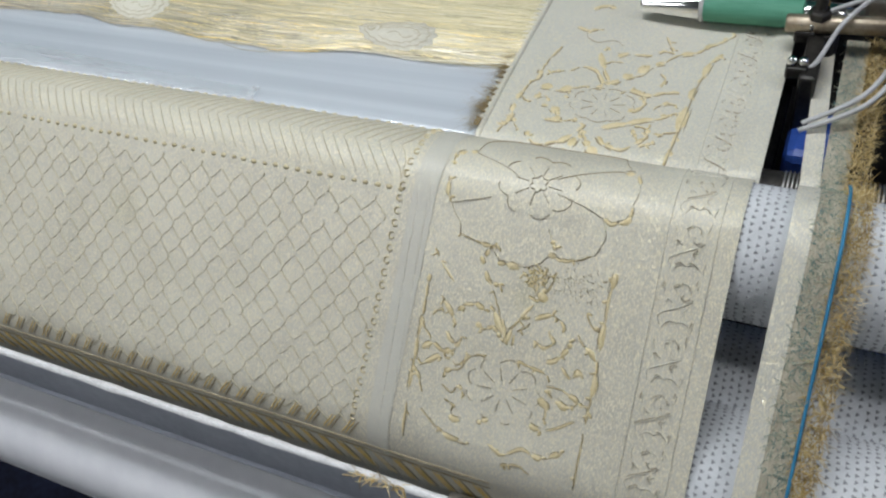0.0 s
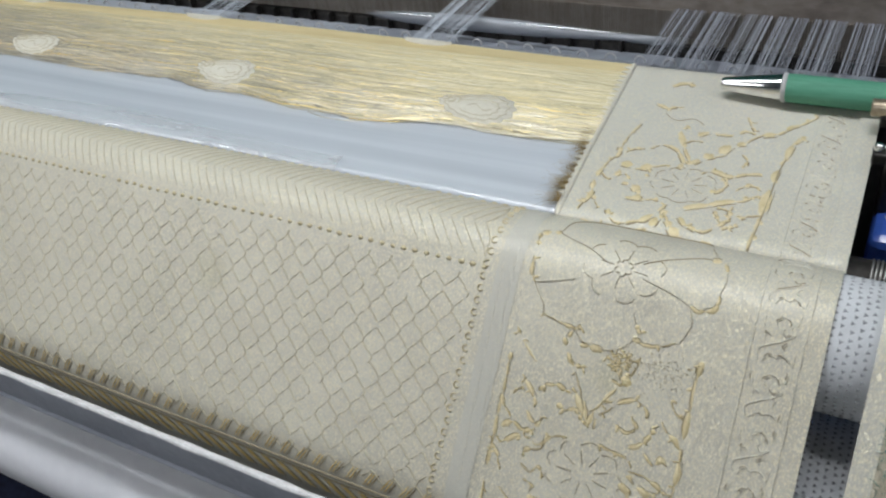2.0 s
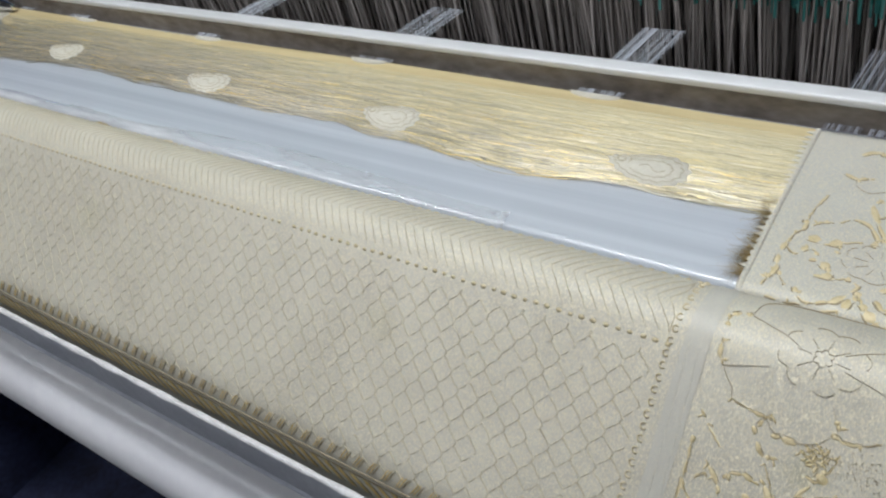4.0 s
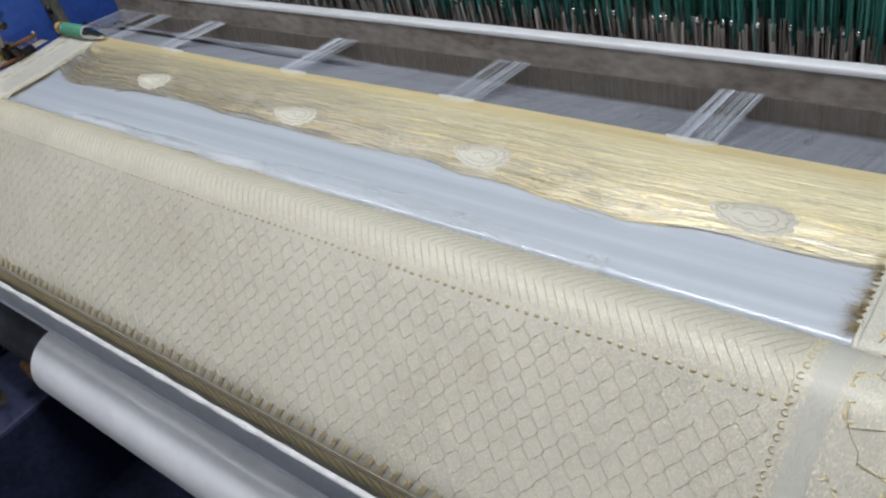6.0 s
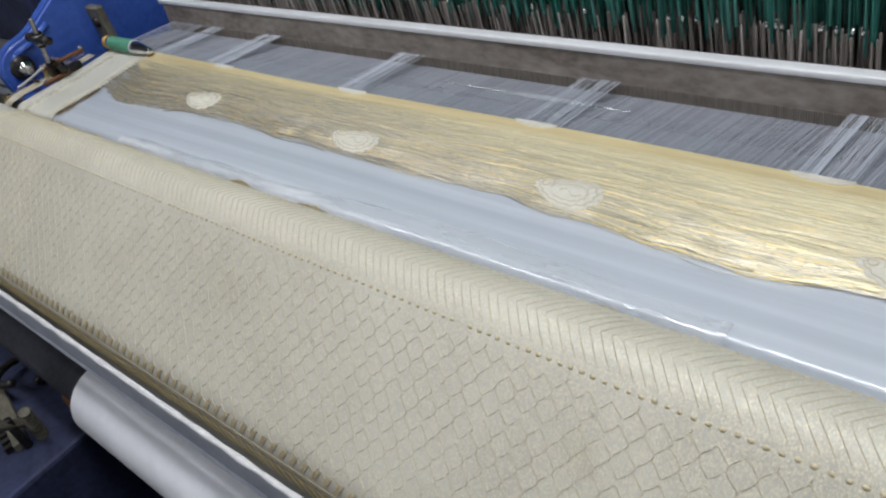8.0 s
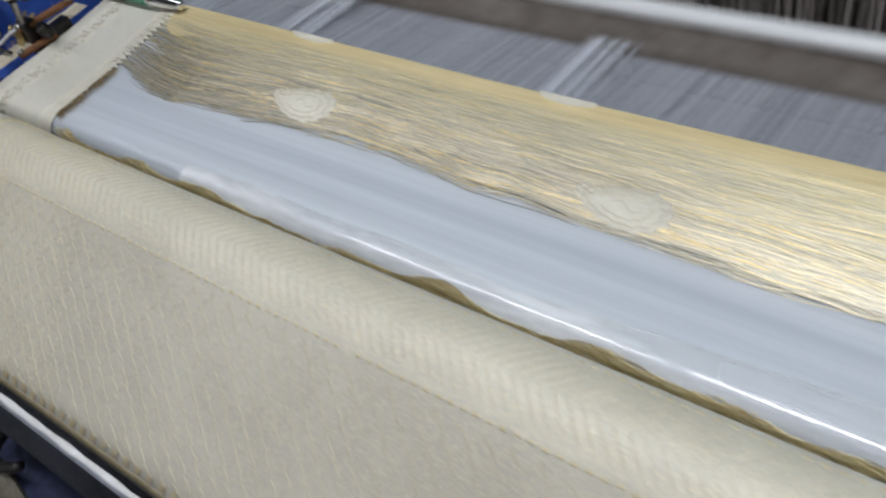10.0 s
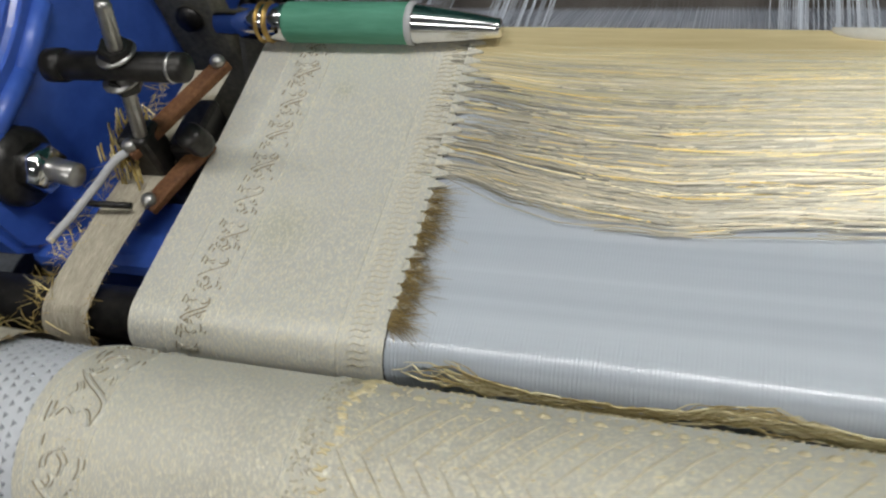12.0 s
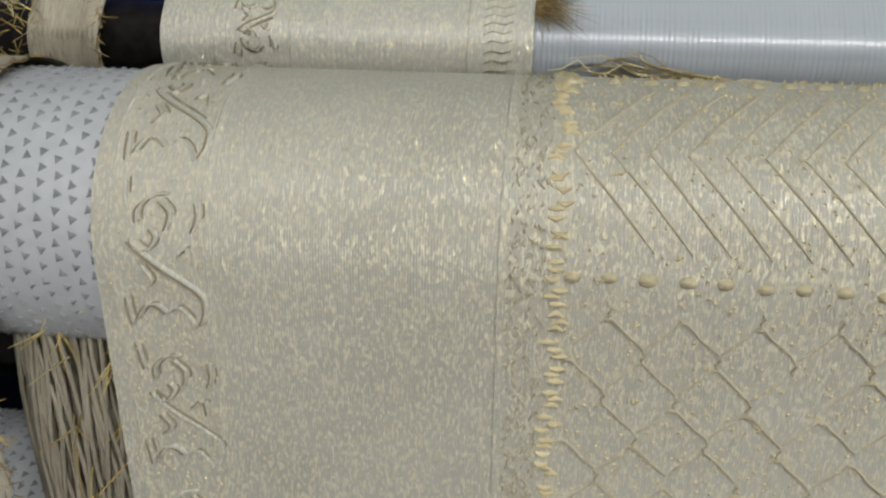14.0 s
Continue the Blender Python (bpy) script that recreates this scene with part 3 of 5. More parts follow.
    strip(shiny if rnd.random() < 0.09 - 0.09 * max(0, x0 + 1.0) else pale if grey else upper if f > 0.42 + rnd.gauss(0, 0.12) else lower, lambda u, v, l: web_at(u, v, l + 0.0010 * (1 - f) * (0.6 + noise.noise(Vector((u * 38, v * 90, ph))))), path, rnd.uniform(0.00015, 0.00036), rnd.uniform(0.0002, 0.0007) * (1.25 - f))
part("float_thread", upper, YARN, web, "pale gold weft floats near the fell", kind="stuff")
part("loose_thread", lower, LOOSEYARN, web, "loose grey-brown and gold weft floats", kind="stuff")
part("gold_thread", shiny, LUREX, web, "glinting gold metallic floats", kind="stuff")
part("unlit_thread", pale, UNLITFLOAT, web, "loose weft floats, greyed to the left like unlit gold", kind="stuff")


def curl(cx, cy, r, a0, turns, n=16, grow=1.0):
    return [(cx + r * (1 - 0.75 * k / n * grow) * math.cos(a0 + turns * math.tau * k / n), cy + r * (1 - 0.75 * k / n * grow) * math.sin(a0 + turns * math.tau * k / n)) for k in range(n + 1)]


# paisley motifs woven into the floats
def paisley(x, y):
    bm = bmesh.new()
    a, n = 0.030, 60
    rim = []
    for k in range(n):
        t = k / n * math.tau
        u = a * math.cos(t)
        v = 0.0150 * math.sin(t) * (1 - 0.42 * math.cos(t))
        v += 0.0045 * max(0, math.cos(t)) ** 2
        sc = 1 + 0.05 * math.cos(15 * t)
        rim.append((x - u * sc, y + v * sc))
    c = bm.verts.new(web_at(x, y, 0.0026)[0])
    vs = [bm.verts.new(web_at(u, v, 0.0022)[0]) for u, v in rim]
    lo = [bm.verts.new(web_at(x + (u - x) * 1.04, y + (v - y) * 1.04, 0.0006)[0]) for u, v in rim]
    for k in range(n):
        q = (k + 1) % n
        bm.faces.new((c, vs[q], vs[k]))
        bm.faces.new((vs[k], vs[q], lo[q], lo[k]))
    ob = part("paisley_motif", bm, MOTIF, web, "cream woven paisley motif")
    bm = bmesh.new()
    up = lambda u, v, l: web_at(u, v, l + 0.0023)
    strip(bm, up, [(x + (u - x) * 0.86, y + (v - y) * 0.82) for u, v in rim + rim[:1]], 0.0006, 0.0003)
    strip(bm, up, [(x + (u - x) * 0.62, y + (v - y) * 0.55) for u, v in rim[6:52]], 0.0006, 0.0003)
    strip(bm, up, curl(x - 0.020, y + 0.005, 0.0065, -0.6, 1.2), 0.0010, 0.0006)
    strip(bm, up, [(x - 0.006 + 0.02 * k / 12, y + 0.003 * math.sin(k / 12 * 6.3)) for k in range(13)], 0.0008, 0.0004)
    part("outline", bm, STITCH, ob)


for x, y in ((-1.001, 0.5590), (-0.739, 0.5555), (-0.497, 0.5550), (-0.258, 0.5520)):
    paisley(x, y)

# saw-toothed inner edges and their brown cut ends
for name, x, sgn in (("left_teeth", IN_L, 1), ("right_teeth", IN_R, -1)):
    bm = bmesh.new()
    n = 26
    for k in range(n):
        y = 0.483 + (FELL - 0.485) * k / n
        xx = x - sgn * 0.012 * (y - 0.55) * (1 if sgn > 0 else -1)
        d = (FELL - 0.485) / n
        pts = [web_at(xx - sgn * 0.002, y, 0.0014), web_at(xx + sgn * 0.0052, y + d * 0.30, 0.0012), web_at(xx + sgn * 0.0048, y + d * 0.48, 0.0012), web_at(xx - sgn * 0.002, y + d * 0.92, 0.0014)]
        vs = [bm.verts.new(p[0]) for p in pts]
        ws = [bm.verts.new(p[0] - Vector((0, 0, 0.0012))) for p in pts]
        bm.faces.new(vs if sgn < 0 else vs[::-1])
        for i in range(3):
            bm.faces.new((vs[i], vs[i + 1], ws[i + 1], ws[i]))
    part("saw_edge", bm, BORDER, web, "saw-toothed inner edge of the border", False)
    bm = bmesh.new()
    for k in range(1700 if sgn > 0 else 1100):
        y = rnd.uniform(0.476, 0.538 if sgn > 0 else 0.55)
        if noise.noise(Vector((y * 170, sgn * 3.1, 0))) + rnd.uniform(-0.35, 0.35) < 0:
            continue
        L = abs(rnd.gauss(0.0068, 0.0032)) * (0.7 + 0.5 * math.sin(y * 330) ** 2) + 0.002
        a = rnd.gauss(-0.25, 0.5)
        p, nn = web_at(x, y, 0.001)
        hair(bm, p, Vector((sgn * math.cos(a), math.sin(a), rnd.uniform(-0.05, 0.35))), L, 0.00022, rnd)
    part("cut_fringe", bm, DARKYARN, web, "short brown ends of cut floats", kind="stuff")

bm = bmesh.new()
strip(bm, web_at, [(IN_R + 0.0008 - 0.012 * (y - 0.55), y) for y in span(ROD_Y - 0.012, FELL, 20)], 0.0042, 0.0016, 0.0006, False)
part("hem", bm, BORDER, web, "pale hem along the saw edge")

# slack gold yarn gathered along the rod
bm = bmesh.new()
for k in range(800):
    x0 = rnd.uniform(IN_L, IN_R)
    c = noise.noise(Vector((x0 * 11, 5.3, 0))) * 1.6
    if c < 0.0 and rnd.random() < 0.85:
        continue
    n = rnd.uniform(0.02, 0.07)
    top = rnd.uniform(0, 0.013)
    path = []
    for q in range(8):
        xx = x0 + n * q / 7
        k = max(0.0, noise.noise(Vector((xx * 18, 9.1, 0))) * 1.5 + 0.25)
        path.append((xx, ROD_Y - 0.0165 + 0.7 * top * k + 0.0022 * rnd.uniform(-1, 1)))
    strip(bm, lambda u, v, l: web_at(u, v, l + 0.0014), path, 0.00035, rnd.uniform(0.0002, 0.001))
part("slack_thread", bm, SLACK, web, "slack gold yarn gathered along the rod", kind="stuff")


bm = bmesh.new()
sheet(bm, web_up_edge, span(-0.0105, 0.0006, 3), ys)
part("folded_edge", bm, BORDER, web, "folded selvedge edge")

# the draped length over the take-up roller
ss = span(-ROLL_R * radians(100), S1, 26) + span(S1, S1 + RUN, 12)[1:] + span(S1 + RUN, S1 + RUN + LOW_R * radians(45) + 0.07, 26)[1:]
bm = bmesh.new()
sheet(bm, drape_at, span(LEFT + 0.014, RIGHT, 130), ss)
part("drape", bm, CLOTH, web, "cream brocade length over the take-up roller")


def band(name, material, builder, label=""):
    bm = bmesh.new()
    builder(bm)
    return part(name, bm, material, web, label, kind="stuff")


ROW1, ROW2, PITCH = -0.0255, 0.0252, 0.0074


def body_at(u, v, lift=0.0):
    """The drape's patterned ground, whose rows run slightly askew to the roller."""
    return drape_at(u, v + 0.0034 * (u + 0.69), lift)


def lattice(edge, knot):
    """Rows of fine zigzag stitches, each shifted by half a wave, whose troughs meet the peaks of the next row in small knots."""
    p, row, deep = 2 * PITCH, 0.0101, 0.0068
    top, bottom = ROW2 + 0.0085, S1 + RUN + 0.012
    for k in range(int((bottom - top) / row) + 1):
        v = top + k * row
        x = BODY_L + 0.0109 - p + (p / 2 if k % 2 else 0)
        while x < BODY_R - 0.004:
            j = [rnd.uniform(-0.0003, 0.0003) for q in range(6)]
            if BODY_L + 0.003 < x < BODY_R - 0.010 and rnd.random() < 0.97:
                # hook over the peak and the falling side
                path = [(x - 0.0017, v + 0.0013), (x - 0.0007, v + 0.0001), (x + 0.0005, v + 0.0002)]
                path += [(x + p / 2 * f + j[q], v + deep * f + j[q + 1]) for q, f in enumerate((0.30, 0.55, 0.80, 1.02))]
                strip(edge, body_at, path, rnd.uniform(0.00048, 0.00072), 0.00022)
            if BODY_L + 0.010 < x < BODY_R - 0.003 and rnd.random() < 0.95:
                # the rising side that leads up to this peak
                path = [(x - p / 2 * f + j[q], v + deep * f + j[q + 1]) for q, f in enumerate((0.96, 0.75, 0.50, 0.28))]
                strip(edge, body_at, path, rnd.uniform(0.00042, 0.00062), 0.00016)
            if BODY_L + 0.004 < x < BODY_R - 0.004:
                if rnd.random() < 0.75:
                    strip(edge, body_at, [(x - 0.0002, v - 0.0030), (x + 0.0006, v - 0.0021), (x - 0.0003, v - 0.0009), (x, v)], 0.0006, 0.0003)
                if rnd.random() < 0.35:
                    strip(knot, body_at, [(x - 0.0007, v + 0.0005), (x, v + 0.0002), (x + 0.0008, v + 0.0007)], 0.0008, 0.0006)
            x += p


edge, knot = bmesh.new(), bmesh.new()
lattice(edge, knot)
part("lattice_stitch", edge, STITCH, web, "small diamond lattice stitches", kind="stuff")
part("lattice_knot", knot, KNOT, web, "tiny gold knots where the stitches cross", kind="stuff")


def band(name, material, builder, label=""):
    bm = bmesh.new()
    builder(bm)
    return part(name, bm, material, web, label, kind="stuff")


def chevrons(bm):
    x = BODY_L + 0.002
    mid = (ROW1 + ROW2) / 2 - 0.0004
    while x < BODY_R - 0.004:
        for end in (ROW1 + 0.0055, ROW2 - 0.0055):
            path = [(min(x + 0.0165 * q / 4, BODY_R - 0.003), mid + (end - mid) * q / 4 + rnd.uniform(-0.0002, 0.0002)) for q in range(5)]
            strip(bm, body_at, path, 0.0006, 0.0003)
        x += PITCH


band("chevron_stitch", STITCH, chevrons, "fine chevron stitch band")


def dots(bm):
    def knob(u, v, big=1.0):
        p, n = body_at(u, v)
        side = Vector((1, 0, 0))
        up = side.cross(n)
        ring = [bm.verts.new(p + 0.0016 * big * (math.cos(a) * side * 1.2 + math.sin(a) * up * 0.85)) for a in span(0, math.tau, 8)[:-1]]
        rim = [bm.verts.new(p + n * 0.0008 + 0.0010 * big * (math.cos(a) * side * 1.2 + math.sin(a) * up * 0.85)) for a in span(0, math.tau, 8)[:-1]]
        for k in range(8):
            bm.faces.new((ring[k], ring[(k + 1) % 8], rim[(k + 1) % 8], rim[k]))
        bm.faces.new(rim)
    x = BODY_L + 0.003
    while x < BODY_R:
        for r in (ROW1, ROW2):
            if rnd.random() < 0.98:
                knob(x + rnd.uniform(-0.0004, 0.0004), r + rnd.uniform(-0.0003, 0.0003), rnd.uniform(0.85, 1.1))
        x += PITCH
    # open loops of yarn down the column beside the broad border
    v = ROW1
    while v < S1 + RUN + 0.01:
        u = BODY_R + 0.0005 - 0.05 * v + rnd.uniform(-0.0005, 0.0005)
        strip(bm, body_at, [(u + 0.0018 * math.cos(a), v + 0.0019 * math.sin(a)) for a in span(0.5, 5.4, 7)], 0.0009, 0.0007)
        v += 0.0069


band("knot", KNOT, dots, "rows of raised dull gold knots")

bm = bmesh.new()
sheet(bm, lambda u, v, l: drape_at(u - 0.03 * v, v, 0.00035), span(-0.1655, -0.1520, 3), [q for q in ss if -0.05 < q])
part("satin_band", bm, SATIN, web, "smooth pale satin band beside the flowers")


def left_column(bm):
    s = ROW1 - 0.02
    while s < S1 + RUN + 0.02:
        for q in range(3):
            u = BODY_L + rnd.uniform(-0.0015, 0.0015)
            strip(bm, drape_at, [(u - 0.0016, s), (u, s + 0.0012 * rnd.uniform(-1, 1)), (u + 0.0016, s)], 0.0012, 0.0009)
            s += 0.0016
        s += 0.0012


band("gold_column", GOLDLINE, left_column, "column of bright gold knots")


# border scrolls and flowers, on the flat web and again on the drape
def scroll_unit(put, x, v, k, rnd):
    """One wave of the vine, k long, in a column about 20 mm wide: two open lobes, a leaf, a rosette and the stem that runs on to the next."""
    def at(pts):
        return [(p.x, p.y) for p in spline([(x + a + rnd.uniform(-0.0002, 0.0002), v + b * k, 0) for a, b in pts], 4)]
    put(at([(-0.0067, 0.06), (-0.0048, -0.02), (-0.0022, -0.04), (0.0004, 0.01)]), 0.0011)
    put(at([(0.0004, 0.01), (0.0028, -0.03), (0.0052, 0.03), (0.0062, 0.10)]), 0.0011)
    put(at([(-0.0086, -0.08), (-0.0082, 0.02), (-0.0078, 0.10)]), 0.0010)
    put(at([(0.0086, 0.33), (0.0090, 0.42), (0.0080, 0.50)]), 0.0009)
    put(at([(-0.0044, 0.46), (-0.0042, 0.38), (-0.0014, 0.31), (0.0022, 0.29)]), 0.0010)
    put(at([(-0.0060, 0.56), (-0.0028, 0.62), (-0.0006, 0.54), (-0.0014, 0.49)]), 0.0010)
    put(at([(-0.0064, 0.57), (-0.0040, 0.645), (0.0004, 0.73), (0.0052, 0.81), (0.0087, 0.89), (0.0093, 0.99), (0.0079, 1.08)]), 0.0016)
    put(at([(0.0004, 0.33), (0.0030, 0.40), (0.0020, 0.50)]), 0.0008)
    put(at([(-0.0076, 0.22), (-0.0072, 0.34), (-0.0066, 0.40)]), 0.0007)
    put(at([(0.0036, 0.66), (0.0062, 0.60), (0.0070, 0.70)]), 0.0009)
    put(at([(-0.0046, 0.72), (-0.0024, 0.80), (-0.0040, 0.86)]), 0.0008)


SHADE = bmesh.new()  # brown strips that paint in the shade beside the raised scrolls


def scrolls(bm, place, x, v0, v1, mirror=1, step=0.0372, wide=1.0):
    r2 = random.Random(7)
    v = v0

    def both(path, w):
        path = [(x + mirror * wide * (u - x), q) for u, q in path]
        strip(bm, place, path, w * (0.8 if mirror > 0 else 0.42) * wide, 0.0005 if mirror > 0 else 0.0003)
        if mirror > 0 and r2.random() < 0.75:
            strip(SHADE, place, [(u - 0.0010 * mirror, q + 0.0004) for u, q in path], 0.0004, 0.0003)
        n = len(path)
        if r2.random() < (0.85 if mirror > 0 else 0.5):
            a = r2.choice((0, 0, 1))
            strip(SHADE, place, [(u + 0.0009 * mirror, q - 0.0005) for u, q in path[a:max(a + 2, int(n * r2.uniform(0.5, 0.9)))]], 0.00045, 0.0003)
    while v < v1:
        scroll_unit(both, x, v, step, r2)
        v += step


def border_lines(bm, place, xs, v0, v1, w=0.0006):
    for x in xs:
        strip(bm, place, [(x, v0 + (v1 - v0) * k / 40) for k in range(41)], w * 0.7, 0.0003)


web_up = lambda u, v, l: web_at(u, v, l)
DEND = S1 + RUN + 0.015
bm = bmesh.new()
scrolls(bm, web_up, -1.2905, ROD_Y - 0.016, FELL - 0.022, 1, 0.0182, 0.64)
border_lines(bm, web_up, (-1.2805, -1.2315, -1.302), ROD_Y - 0.02, FELL)
part("vine_scroll", bm, BORDER, web, "embroidered vine scroll", kind="stuff")
bm = bmesh.new()
scrolls(bm, drape_at, -1.2887, -0.0372, DEND)
border_lines(bm, drape_at, (-1.279, -1.2168, -1.3), -0.05, DEND)
part("vine_scroll", bm, BORDER, web, "embroidered vine scroll", kind="stuff")
bm = bmesh.new()
v = ROD_Y - 0.015
while v < FELL:
    strip(bm, web_up, [(-1.2275, v), (-1.2250, v + 0.0011), (-1.2220, v + 0.0004), (-1.2195, v + 0.0014)], 0.0003, 0.0001)
    v += 0.0025
for k in range(800):
    u, v = rnd.uniform(-1.2148, -1.2075), rnd.uniform(-0.045, DEND)
    strip(bm, drape_at, [(u, v), (u + rnd.uniform(-0.0008, 0.0008), v + rnd.uniform(0.0004, 0.0012))], rnd.uniform(0.0005, 0.001), 0.0004)
part("zigzag_stitch", bm, STITCH, web, "fine zigzag stitch line", kind="stuff")
bm = bmesh.new()
scrolls(bm, web_up, -0.022, ROD_Y - 0.016, FELL - 0.02, -1, 0.0200, 0.8)
border_lines(bm, web_up, (-0.0105, -0.033), ROD_Y - 0.02, FELL)
scrolls(bm, drape_at, -0.020, -0.045, DEND, -1, 0.0275, 0.95)
border_lines(bm, drape_at, (-0.009, -0.032, -0.163, -0.157), -0.05, DEND)
part("vine_scroll", bm, BORDER, web, "embroidered vine scroll", kind="stuff")


part("scroll_shade", SHADE, RECESS_SHADE, web, "brown strips painted as shade beside the raised scrolls", kind="stuff")


# bright metal flecks where the gold weft floats up between the ground yarns
bm = bmesh.new()
r3 = random.Random(23)
for k in range(2600):
    u, v = r3.uniform(-1.205, -1.05), r3.uniform(-0.045, DEND)
    far = r3.uniform(0.0003, 0.0009)
    strip(bm, drape_at, [(u, v), (u + far * 0.5, v + far * r3.choice((-0.7, 0.7))), (u + far, v)], r3.uniform(0.00025, 0.0005), 0.0003)
for k in range(700):
    u, v = r3.uniform(-1.302, -1.279), r3.uniform(-0.045, DEND)
    strip(bm, drape_at, [(u, v), (u + 0.0004, v + 0.0003)], r3.uniform(0.0002, 0.0004), 0.0003)
part("gold_fleck", bm, GOLDLINE, web, "bright gold flecks of metal weft", kind="stuff")


SHADE_LIP = [0.0013]  # width of the lips painted as shadow, finer on the drape


def panel(place, build):
    edge, gold = bmesh.new(), bmesh.new()
    build(edge, gold, place, random.Random(11))
    part("flower_outline_and_shade", edge, TANLINE, web, "outlined flower and leaf pattern with painted shadow lips", kind="stuff")
    part("flower_gold", gold, GOLDLINE, web, "bright gold accents of the flowers", kind="stuff")


def vine(edge, gold, place, pts, w, r, lip=0.85):
    """An embroidered stroke: gold slivers that swell and thin, barbed like leaf edges, with a tan lip painted as shadow
    along the lower side. Points in millimetres.
    """
    sway = r.uniform(0, 50)
    pts = [(p.x / 1000 + 0.0007 * noise.noise(Vector((p.x * 0.35, p.y * 0.35, sway))), p.y / 1000 + 0.0007 * noise.noise(Vector((p.x * 0.35, p.y * 0.35, sway + 9)))) for p in spline([(*p, 0) for p in pts], 7)]
    n = len(pts)
    a = 0
    while a < n - 2:
        size = r.choice((5, 6, 8, 10))
        seg = pts[a:min(n, a + size)]
        if len(seg) < 3:
            break
        k = w * r.choice((0.35, 0.6, 0.9, 1.3))
        d = (seg[-1][0] - seg[0][0], seg[-1][1] - seg[0][1])
        m = math.hypot(*d) or 1
        o = 0.5 * k * (1 if d[0] > 0 else -1)
        strip(gold, place, seg, k, 0.0004, lens=True)
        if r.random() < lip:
            strip(edge, place, [(u + o * d[1] / m, v - o * d[0] / m) for u, v in seg], SHADE_LIP[0] * r.uniform(0.5, 1.3), 0.00035, lens=True)
        if r.random() < 0.62:
            t = math.atan2(d[1], d[0]) + r.choice((-1, 1)) * r.uniform(0.5, 1.3)
            q = seg[r.randrange(len(seg))]
            far = r.uniform(0.002, 0.0045)
            barb = [(q[0] + f * far * math.cos(t + 0.5 * f), q[1] + f * far * math.sin(t + 0.5 * f)) for f in (0, 0.35, 0.7, 1)]
            strip(gold, place, barb, w * r.uniform(0.4, 0.9), 0.0003, lens=True)
            strip(edge, place, [(u + 0.0004, v - 0.0004) for u, v in barb], SHADE_LIP[0] * 0.6, 0.0003, lens=True)
        a += size - r.choice((1, 1, 2, -1))


def outline(edge, place, pts, w=0.0005):
    strip(edge, place, [(p.x / 1000, p.y / 1000) for p in spline([(*p, 0) for p in pts], 6)], w, 0.0003)


def web_panel(e, g, pl, r):
    V = lambda w, *pts: vine(e, g, pl, pts, w * 1.9, r, 0.95)
    # the flower: pale petals between gold slivers
    for k in range(9):
        a = k / 9 * math.tau + 0.2
        arc = [(-97 + 19.5 * (0.92 + 0.10 * math.sin(math.pi * q / 6)) * math.cos(a + 0.7 * q / 6), 510 + 15.5 * (0.92 + 0.10 * math.sin(math.pi * q / 6)) * math.sin(a + 0.7 * q / 6)) for q in range(7)]
        outline(e, pl, arc[r.choice((0, 1, 2)):], 0.0004)
        outline(e, pl, [(-97 + q * math.cos(a), 510 + 0.8 * q * math.sin(a)) for q in (6, 10, 14)], 0.0003)
    # straight side of the panel and the leaves that hook into it
    V(0.0026, (-51.1, 468), (-49.6, 489), (-48.7, 512), (-48.1, 535), (-46, 550), (-43.8, 564), (-38.7, 572))
    outline(e, pl, [(-50.2, 466), (-48.6, 490), (-47.6, 512), (-47, 536), (-45, 550)], 0.0011)
    V(0.0020, (-49.2, 513), (-55.6, 510), (-61, 505), (-71, 501), (-83, 495), (-93, 490))
    V(0.0016, (-48, 496), (-55, 493), (-59.5, 489.5))
    V(0.0012, (-59.4, 484.5), (-63.6, 482.3), (-67.6, 479.3))
    V(0.0018, (-90, 522), (-83.5, 527), (-73.4, 524), (-63, 529), (-55.3, 531))
    V(0.0026, (-78.5, 507), (-74.6, 512), (-72.8, 518), (-77, 524))
    V(0.0015, (-67.4, 512), (-60.8, 519), (-54.2, 518))
    V(0.0014, (-70.2, 546.6), (-67, 543), (-66.3, 536.5))
    # forked stem above the flower
    V(0.0040, (-97.1, 530), (-101.2, 536), (-106.1, 546.5), (-112.3, 560), (-110.4, 566.4))
    V(0.0030, (-97.2, 530.5), (-92.3, 538), (-83.8, 546), (-80.2, 552.7), (-71.3, 559))
    V(0.0022, (-71.3, 559), (-64.7, 568), (-54, 573.4), (-48.5, 580.6), (-40, 588.5), (-34.4, 595.7))
    V(0.0018, (-108, 548), (-103, 553), (-96, 553.5))
    V(0.0018, (-101, 559.4), (-95, 564), (-83, 564), (-74, 570.6), (-67, 570))
    V(0.0012, (-75.7, 586.5), (-72.3, 579.3), (-68, 572))
    V(0.0018, (-90.4, 537.7), (-82.8, 541.8), (-78.7, 546.2))
    # leaves on the saw-edge side
    V(0.0028, (-139.4, 521), (-124.5, 520), (-113.2, 524.7), (-101.3, 526))
    V(0.0017, (-126.4, 538.6), (-119, 544.5), (-109, 541), (-102.4, 530.2))
    V(0.0014, (-139.7, 531.3), (-136, 535.7), (-131.8, 538))
    V(0.0021, (-152.4, 473.7), (-151.2, 480.4), (-148.5, 488), (-150.5, 501), (-149.6, 512.7), (-147.2, 522))
    V(0.0017, (-147.2, 522), (-143.7, 528.6), (-144.3, 536), (-143, 549.7), (-139.5, 563))
    V(0.0018, (-149.8, 509.8), (-141.4, 504.7), (-138, 511), (-132.3, 510.3))
    V(0.0026, (-133.5, 503), (-125.4, 502.2), (-120.4, 495.5), (-122, 490))
    V(0.0020, (-129.2, 517.8), (-120, 517.4), (-121.3, 512))
    V(0.0012, (-146.8, 488.5), (-142.6, 481.6), (-139.6, 478.2))
